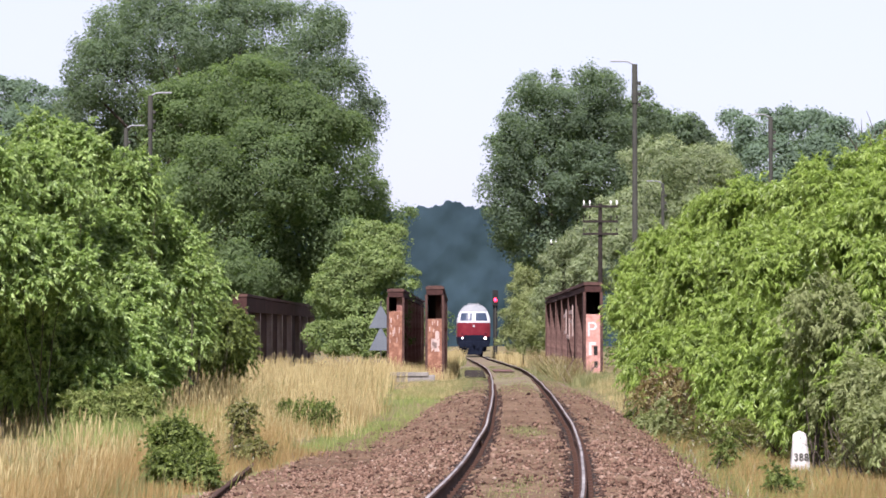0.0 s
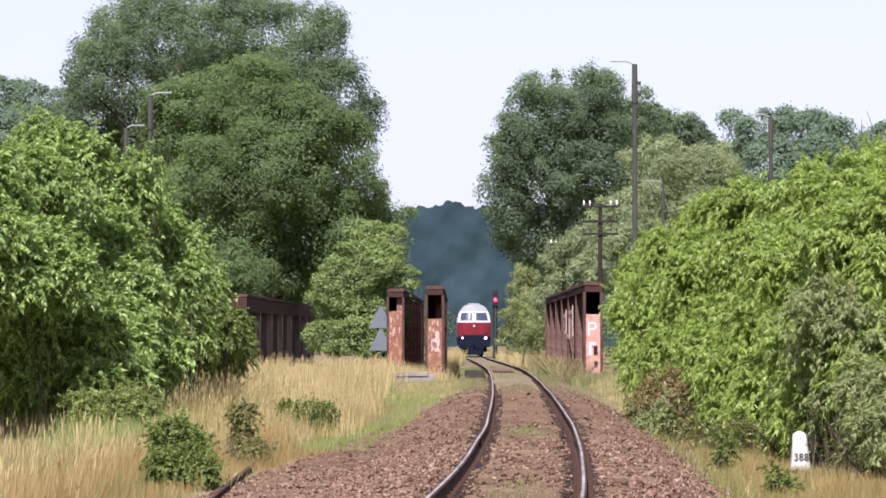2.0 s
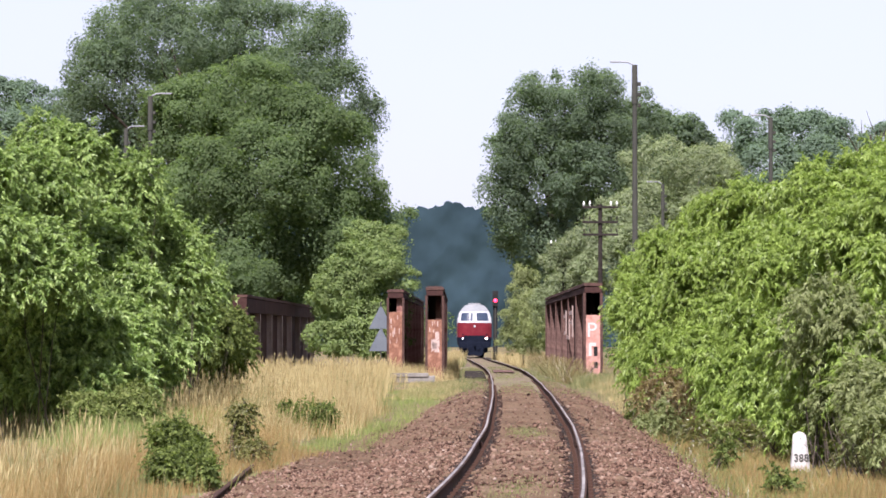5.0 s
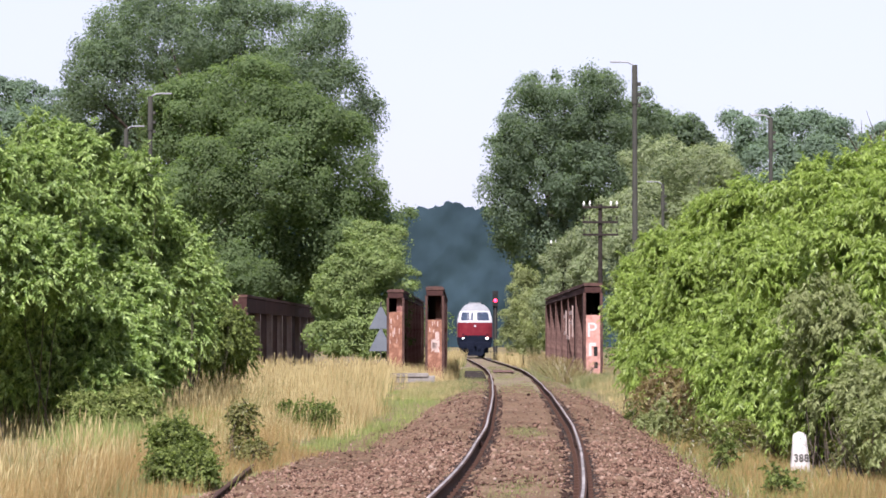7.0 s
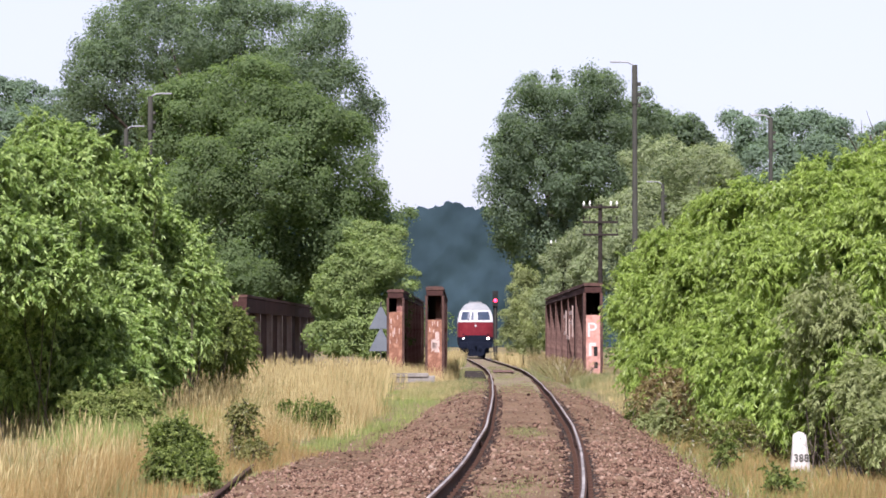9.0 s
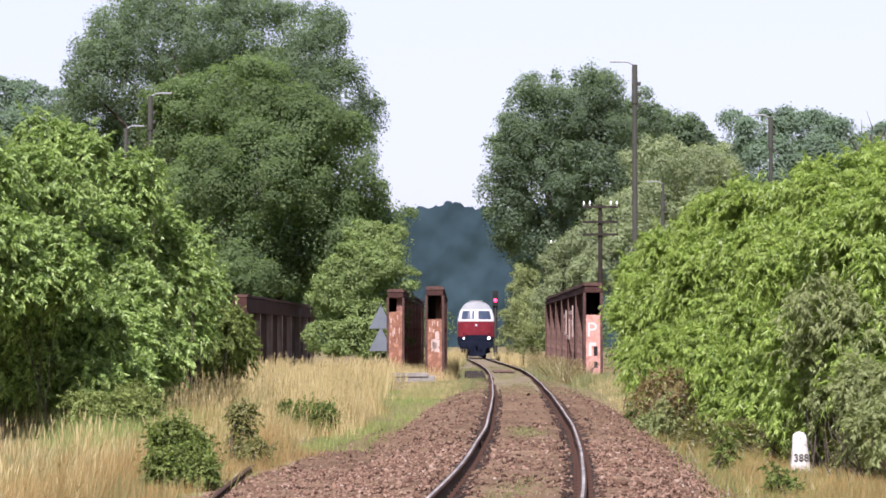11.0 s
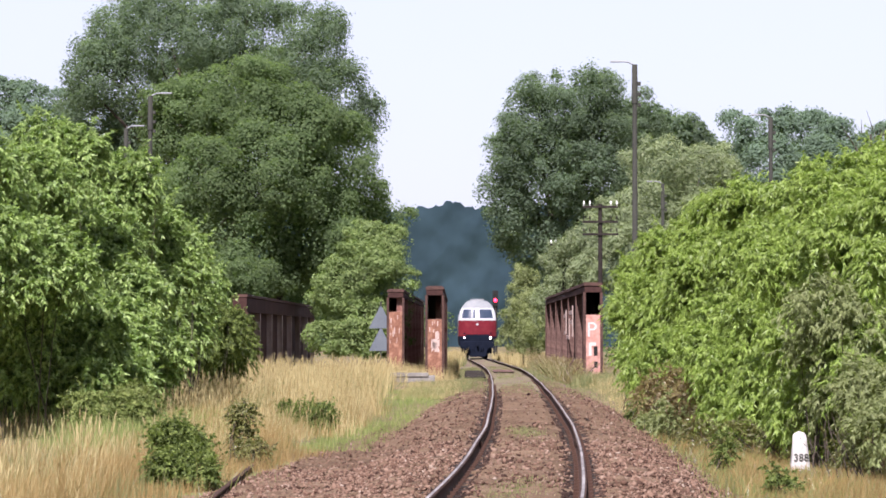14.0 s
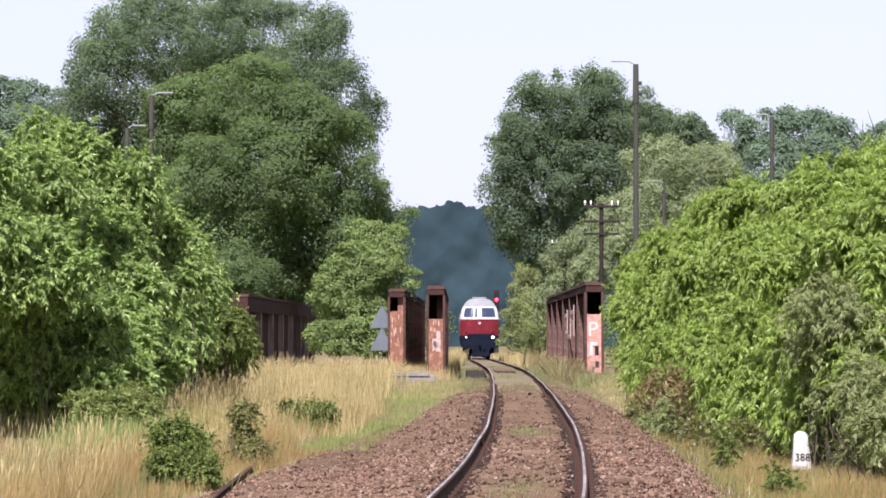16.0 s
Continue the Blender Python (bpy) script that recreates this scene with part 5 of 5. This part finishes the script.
lamp_post(10.9, 138.6, 8.9, -1)
lamp_post(-10.9, 104, 10.35, 1)
lamp_post(-13.62, 120, 10.3, 1)


def telegraph_pole(x, y, top):
    z0 = float(ground_z(x, y)) - 0.1
    t = thing("telegraph_pole", "dark wooden telegraph pole with three crossarms and insulators", "telegraph pole", (x, y, z0), "telegraph poles")
    h = top - z0
    part("pole", rod(bmesh.new(), (0, 0, 0), (0, 0, h), 0.11, 0.08, 9), M_WOOD, t)
    for k, zz in enumerate((0.12, 0.72, 1.22)):
        arm = part("crossarm", boxed(-0.72, 0.72, -0.14, -0.07, h - zz - 0.045, h - zz + 0.045, bevel=0.008), M_WOOD, t)
        for xx in (-0.66, -0.42, 0.42, 0.66):
            bm = bmesh.new()
            rod(bm, (xx, -0.105, h - zz + 0.04), (xx, -0.105, h - zz + 0.12), 0.012, 0.012, 6)
            rod(bm, (xx, -0.105, h - zz + 0.12), (xx, -0.105, h - zz + 0.24), 0.034, 0.022, 8)
            part("insulator", bm, M_PORCELAIN if k == 0 else M_WOOD, arm)


telegraph_pole(6.3, 112, 6.7)
telegraph_pole(6.15, 142, 6.1)


def signal():
    x, y = 4.86, 260.0
    z0 = float(ground_z(x, y)) - 0.1
    t = thing("railway_signal", "dark railway signal showing red light beside the line", "railway signal", (x, y, z0))
    h = 4.43 - z0
    part("mast", rod(bmesh.new(), (0, 0, 0), (0, 0, h + 0.6), 0.07, 0.06, 10), M_POLE, t)
    part("head", boxed(-0.26, 0.26, -0.2, -0.08, h - 0.55, h + 0.9, bevel=0.06), M_BLACK, t)
    for k, zz in enumerate((-0.25, 0.0, 0.3, 0.6)):
        bm = bmesh.new()
        bmesh.ops.create_uvsphere(bm, u_segments=12, v_segments=8, radius=0.16 if k == 1 else 0.1, matrix=Matrix.Translation((0, -0.22, h + zz)) @ Matrix.Diagonal((1, 0.35, 1, 1)))
        part("lens", bm, M_REDLAMP if k == 1 else M_BLACK, t, "glowing red lens" if k == 1 else "")
    part("ladder", boxed(-0.2, 0.2, 0.1, 0.14, 0.2, h - 0.3), M_BLACK, t)


signal()


def milestone():
    x, y = 5.73, 45.0
    z0 = float(ground_z(x, y)) - 0.15
    t = thing("milestone", "whitewashed stone track marker with worn black number in grass", "milestone", (x, y, z0))
    bm = bmesh.new()
    r = bmesh.ops.create_cube(bm, size=1.0)
    h = 0.02 - z0
    for v in bm.verts:
        up = v.co.z > 0
        v.co = Vector((v.co.x * (0.20 if up else 0.335), v.co.y * (0.15 if up else 0.26), h if up else 0.0))
    bmesh.ops.subdivide_edges(bm, edges=bm.edges[:], cuts=3, use_grid_fill=True)
    for v in bm.verts:
        v.co += Vector(noise.noise_vector(v.co * 7)) * 0.012
        if v.co.z > h - 0.01:
            v.co.z -= 0.02 + 0.9 * (abs(v.co.x) ** 2)
    bmesh.ops.bevel(bm, geom=[e for e in bm.edges if e.is_boundary or e.calc_face_angle(0) > 0.8], offset=0.02, segments=2, affect='EDGES')
    part("stone", bm, M_MILESTONE, t, smooth=True)
    lettering("388", 0.165, M_POLE, t, (0.01, -0.122, h - 0.47), (86, 0, 0), "number", 0.004)
    lettering("1", 0.10, M_CONCRETE, t, (0.0, -0.093, h - 0.13), (86, 0, 60), "number", 0.002)


milestone()



def bare_twigs():
    rng = np.random.default_rng(99)
    t = thing("dry_sapling", "bare thin brown stems rising from dry grass", "sapling", (6.1, 41.5, float(ground_z(6.1, 41.5)) - 0.05))
    for k in range(9):
        x0 = rng.uniform(-0.35, 0.6)
        p, q = Vector((x0, rng.normal() * 0.3, 0)), Vector((x0 - rng.uniform(0.1, 0.55), rng.normal() * 0.3, rng.uniform(0.5, 1.05)))
        bm = bmesh.new()
        m = p.lerp(q, 0.5) + Vector((rng.normal() * 0.04, 0, 0.03))
        rod(bm, p, m, 0.010, 0.008, 5)
        rod(bm, m, q, 0.008, 0.003, 5)
        for f in (0.45, 0.7):
            o = m.lerp(q, f)
            rod(bm, o, o + Vector((rng.normal() * 0.16, rng.normal() * 0.1, rng.uniform(0.08, 0.22))), 0.005, 0.002, 4)
        part("stem", bm, M_BARK, t)


bare_twigs()

# ---- locomotive ----
HW_Z = [1.0, 1.4, 2.4, 3.0, 3.4, 3.9, 4.12, 4.3, 4.45, 4.54, 4.6]
HW_X = [1.38, 1.46, 1.475, 1.46, 1.42, 1.27, 1.14, 1.00, 0.84, 0.66, 0.02]


def half_w(z):
    return float(np.interp(z, HW_Z, HW_X))


def nose(u, z):
    """How far the front lies back at the share u of the half width and the height z."""
    return float(np.interp(z, [1.0, 1.9, 3.0, 3.9, 4.3, 4.6], [0.05, 0.0, 0.06, 0.42, 0.95, 1.7])) + 0.42 * abs(u) ** 3.2


def band(z0, z1, nz, y_end=20.4):
    bm = bmesh.new()
    us = np.linspace(-1, 1, 17)
    grid = []
    for z in np.linspace(z0, z1, nz):
        w = half_w(z)
        row = [(-w, y_end, z)] + [(-w, yy, z) for yy in (14, 8, 4, 2.2)] + [(u * w, nose(u, z), z) for u in us] + [(w, yy, z) for yy in (2.2, 4, 8, 14)] + [(w, y_end, z)]
        grid.append([bm.verts.new(p) for p in row])
    for a, b in zip(grid[:-1], grid[1:]):
        for i in range(len(a) - 1):
            bm.faces.new((a[i], a[i + 1], b[i + 1], b[i]))
    return bm


def front_patch(u0, u1, z0, z1, off, n=6, depth=0.03):
    bm = bmesh.new()
    layers = []
    for o in (off, off - depth):
        g = [[bm.verts.new((u * half_w(z), nose(u, z) - o, z)) for u in np.linspace(u0, u1, n)] for z in np.linspace(z0, z1, n)]
        layers.append(g)
    for g in layers:
        for a, b in zip(g[:-1], g[1:]):
            for i in range(n - 1):
                bm.faces.new((a[i], a[i + 1], b[i + 1], b[i]))
    f, k = layers
    for i in range(n - 1):
        for a, b, c, d in ((f[0][i], f[0][i + 1], k[0][i + 1], k[0][i]), (f[-1][i], f[-1][i + 1], k[-1][i + 1], k[-1][i]), (f[i][0], f[i + 1][0], k[i + 1][0], k[i][0]), (f[i][-1], f[i + 1][-1], k[i + 1][-1], k[i][-1])):
            bm.faces.new((a, b, c, d))
    return bm


def disc(x, y, z, r, depth=0.06, seg=16):
    return rod(bmesh.new(), (x, y, z), (x, y - depth, z), r, r * 0.92, seg)


def locomotive():
    t = thing("locomotive", "dark red diesel locomotive with cream-white cab and grey roof", "locomotive", (0, 0, 0))
    part("lower_body", band(1.72, 2.97, 6), M_RED, t, "dark red painted lower body", smooth=True)
    cab = part("cab", band(2.97, 3.93, 7), M_WHITE, t, "cream-white cab band", smooth=True)
    part("roof", band(3.93, 4.6, 8), M_ROOF, t, "grey domed roof", smooth=True)
    part("skirt", band(1.0, 1.72, 4), M_UNDER, t, "blue-black skirt", smooth=True)
    part("waist_line", front_patch(-0.98, 0.98, 2.955, 3.03, 0.012, 14), M_WHITE, t, "white waist line")
    for s in (-1, 1):
        a, b = (0.12, 0.83) if s > 0 else (-0.83, -0.12)
        fr = part("windscreen_frame", front_patch(a - 0.03, b + 0.03, 3.08, 3.87, 0.008, 7), M_WHITE, cab)
        part("windscreen", front_patch(a, b, 3.13, 3.82, 0.016, 7), M_GLASS, fr, "dark sloping windscreen")
        part("wiper", rod(bmesh.new(), (s * 0.62, nose(0.45, 3.1) - 0.05, 3.1), (s * 0.45, nose(0.4, 3.6) - 0.06, 3.6), 0.012, 0.008, 6), M_BLACK, cab)
        part("side_window", boxed(s * 1.40 - 0.03, s * 1.40 + 0.03, 0.95, 1.65, 3.12, 3.62, bevel=0.02), M_GLASS, cab)
        hl = part("headlight_ring", disc(s * 1.02, nose(0.7, 1.62) + 0.02, 1.60, 0.13), M_UNDER, t)
        part("headlight", disc(s * 1.02, nose(0.7, 1.62) - 0.02, 1.60, 0.095 if s > 0 else 0.06, 0.07), M_LAMP if s > 0 else M_LAMPDIM, hl, "bright round headlight")
        part("marker_light", disc(s * 1.02, nose(0.7, 1.9) + 0.02, 1.93, 0.07), M_UNDER, t)
        bf = part("buffer", rod(bmesh.new(), (s * 0.875, 0.2, 1.06), (s * 0.875, -0.50, 1.06), 0.11, 0.09, 14), M_UNDER, t)
        part("buffer_plate", rod(bmesh.new(), (s * 0.875, -0.50, 1.06), (s * 0.875, -0.56, 1.06), 0.25, 0.24, 20), M_UNDER, bf)
        bm = boxed(min(0.0, s * 1.2), max(0.0, s * 1.2), -0.05, 0.02, 0.12, 0.84)
        for v in bm.verts:
            if v.co.z < 0.4:
                v.co.x *= 0.48
        bmesh.ops.bevel(bm, geom=bm.edges[:], offset=0.03, segments=2, affect='EDGES')
        part("plough_blade", bm, M_UNDER, t, "dark tapered plough blade")
        part("step", boxed(s * 1.25 - 0.15, s * 1.25 + 0.15, 0.1, 0.4, 0.45, 0.5), M_UNDER, t)
        part("handrail", rod(bmesh.new(), (s * 1.2, nose(0.82, 2.2) - 0.05, 2.0), (s * 1.2, nose(0.82, 2.6) - 0.05, 2.75), 0.015, 0.015, 6), M_RED, t)
    part("top_headlight", disc(0, 0.07, 2.66, 0.10, 0.08), M_WHITE, t, "pale round lamp glass")
    part("arched_apron", front_patch(-0.62, 0.62, 1.55, 1.86, 0.010, 9), M_UNDER, t, "blue-black apron")
    part("front_apron", boxed(-1.05, 1.05, 0.03, 0.10, 0.42, 0.84, bevel=0.03), M_UNDER, t)
    part("buffer_beam", boxed(-1.36, 1.36, 0.0, 0.3, 0.82, 1.32, bevel=0.03), M_UNDER, t)
    part("coupling_hook", boxed(-0.06, 0.06, -0.38, 0.02, 0.92, 1.14, bevel=0.03), M_UNDER, t)
    for xx in (-0.42, -0.26, 0.28, 0.44):
        bm = bmesh.new()
        rod(bm, (xx, -0.02, 1.0), (xx, -0.2, 0.75), 0.025, 0.025, 7)
        rod(bm, (xx, -0.2, 0.75), (xx * 0.9, -0.08, 0.5), 0.025, 0.025, 7)
        part("air_hose", bm, M_UNDER, t)
    part("floor_frame", boxed(-1.3, 1.3, 0.3, 20.2, 0.9, 1.02), M_UNDER, t)
    part("roof_box", boxed(-0.55, 0.55, 3.0, 6.0, 4.5, 4.68, bevel=0.05), M_ROOF, t)
    part("exhaust", boxed(-0.3, 0.3, 8.5, 9.6, 4.5, 4.75, bevel=0.05), M_BLACK, t)
    part("fuel_tank", boxed(-1.25, 1.25, 8.2, 12.4, 0.35, 0.95, bevel=0.1), M_UNDER, t)
    wheels = []
    for b0 in (2.3, 14.3):
        bogie = part("bogie", boxed(-1.1, 1.1, b0 - 0.6, b0 + 4.6, 0.55, 0.88, bevel=0.05), M_UNDER, t)
        for k in range(3):
            bm = bmesh.new()
            yy = b0 + 0.15 + 1.85 * k
            for s in (-1, 1):
                rod(bm, (s * 0.70, 0, 0), (s * 0.83, 0, 0), 0.525, 0.525, 24)
                rod(bm, (s * 0.66, 0, 0), (s * 0.70, 0, 0), 0.555, 0.545, 24)
                for a in range(3):
                    rod(bm, (s * 0.84, 0, 0), (s * 0.84, 0.3 * math.cos(a * 2.1), 0.3 * math.sin(a * 2.1)), 0.05, 0.05, 5)
            rod(bm, (-0.7, 0, 0), (0.7, 0, 0), 0.08, 0.08, 10)
            w = part("wheelset", bm, M_UNDER, t, at=(0, yy, 0.528))
            wheels.append((w, yy))
    return t, wheels


LOCO, WHEELS = locomotive()


def loco_y(t):
    return 247.5 - 1.08 * t - 0.0725 * t * t


def motions():
    rows = []
    for i in range(33):
        t = i * 0.5
        y = loco_y(t)
        xa, xb = float(tx(y + 3)), float(tx(y + 17))
        za, zb = float(tz(y + 3)), float(tz(y + 17))
        yaw = -math.degrees(math.atan2(xb - xa, 14.0))
        rows.append((t, pose(float(tx(y)), y, float(tz(y)), math.degrees(math.atan2(zb - za, 14.0)), 0, yaw)))
    walk(LOCO, rows)
    for w, yy in WHEELS:
        wr = []
        for i in range(81):
            t = i * 0.2
            ang = (247.5 - loco_y(t)) / 0.525
            wr.append((t, pose(0, yy, 0.528, math.degrees(ang), 0, 0)))
        walk(w, wr)
    # gusts: boughs lean a little and come back
    for ob, base, amp, ph, h in SWAYERS:
        sr = []
        for i in range(24):
            t = i * DURATION / 23
            g = 0.6 + 0.4 * math.sin(t * 0.7 + base[0] * 0.3)
            a = amp * g * (2.0 * math.sin(1.9 * t + ph[0]) + 1.0 * math.sin(3.7 * t + ph[1]))
            b = amp * g * (1.2 * math.sin(2.3 * t + ph[2]))
            sr.append((t, pose(*base, b, a, 0)))
        walk(ob, sr)


motions()
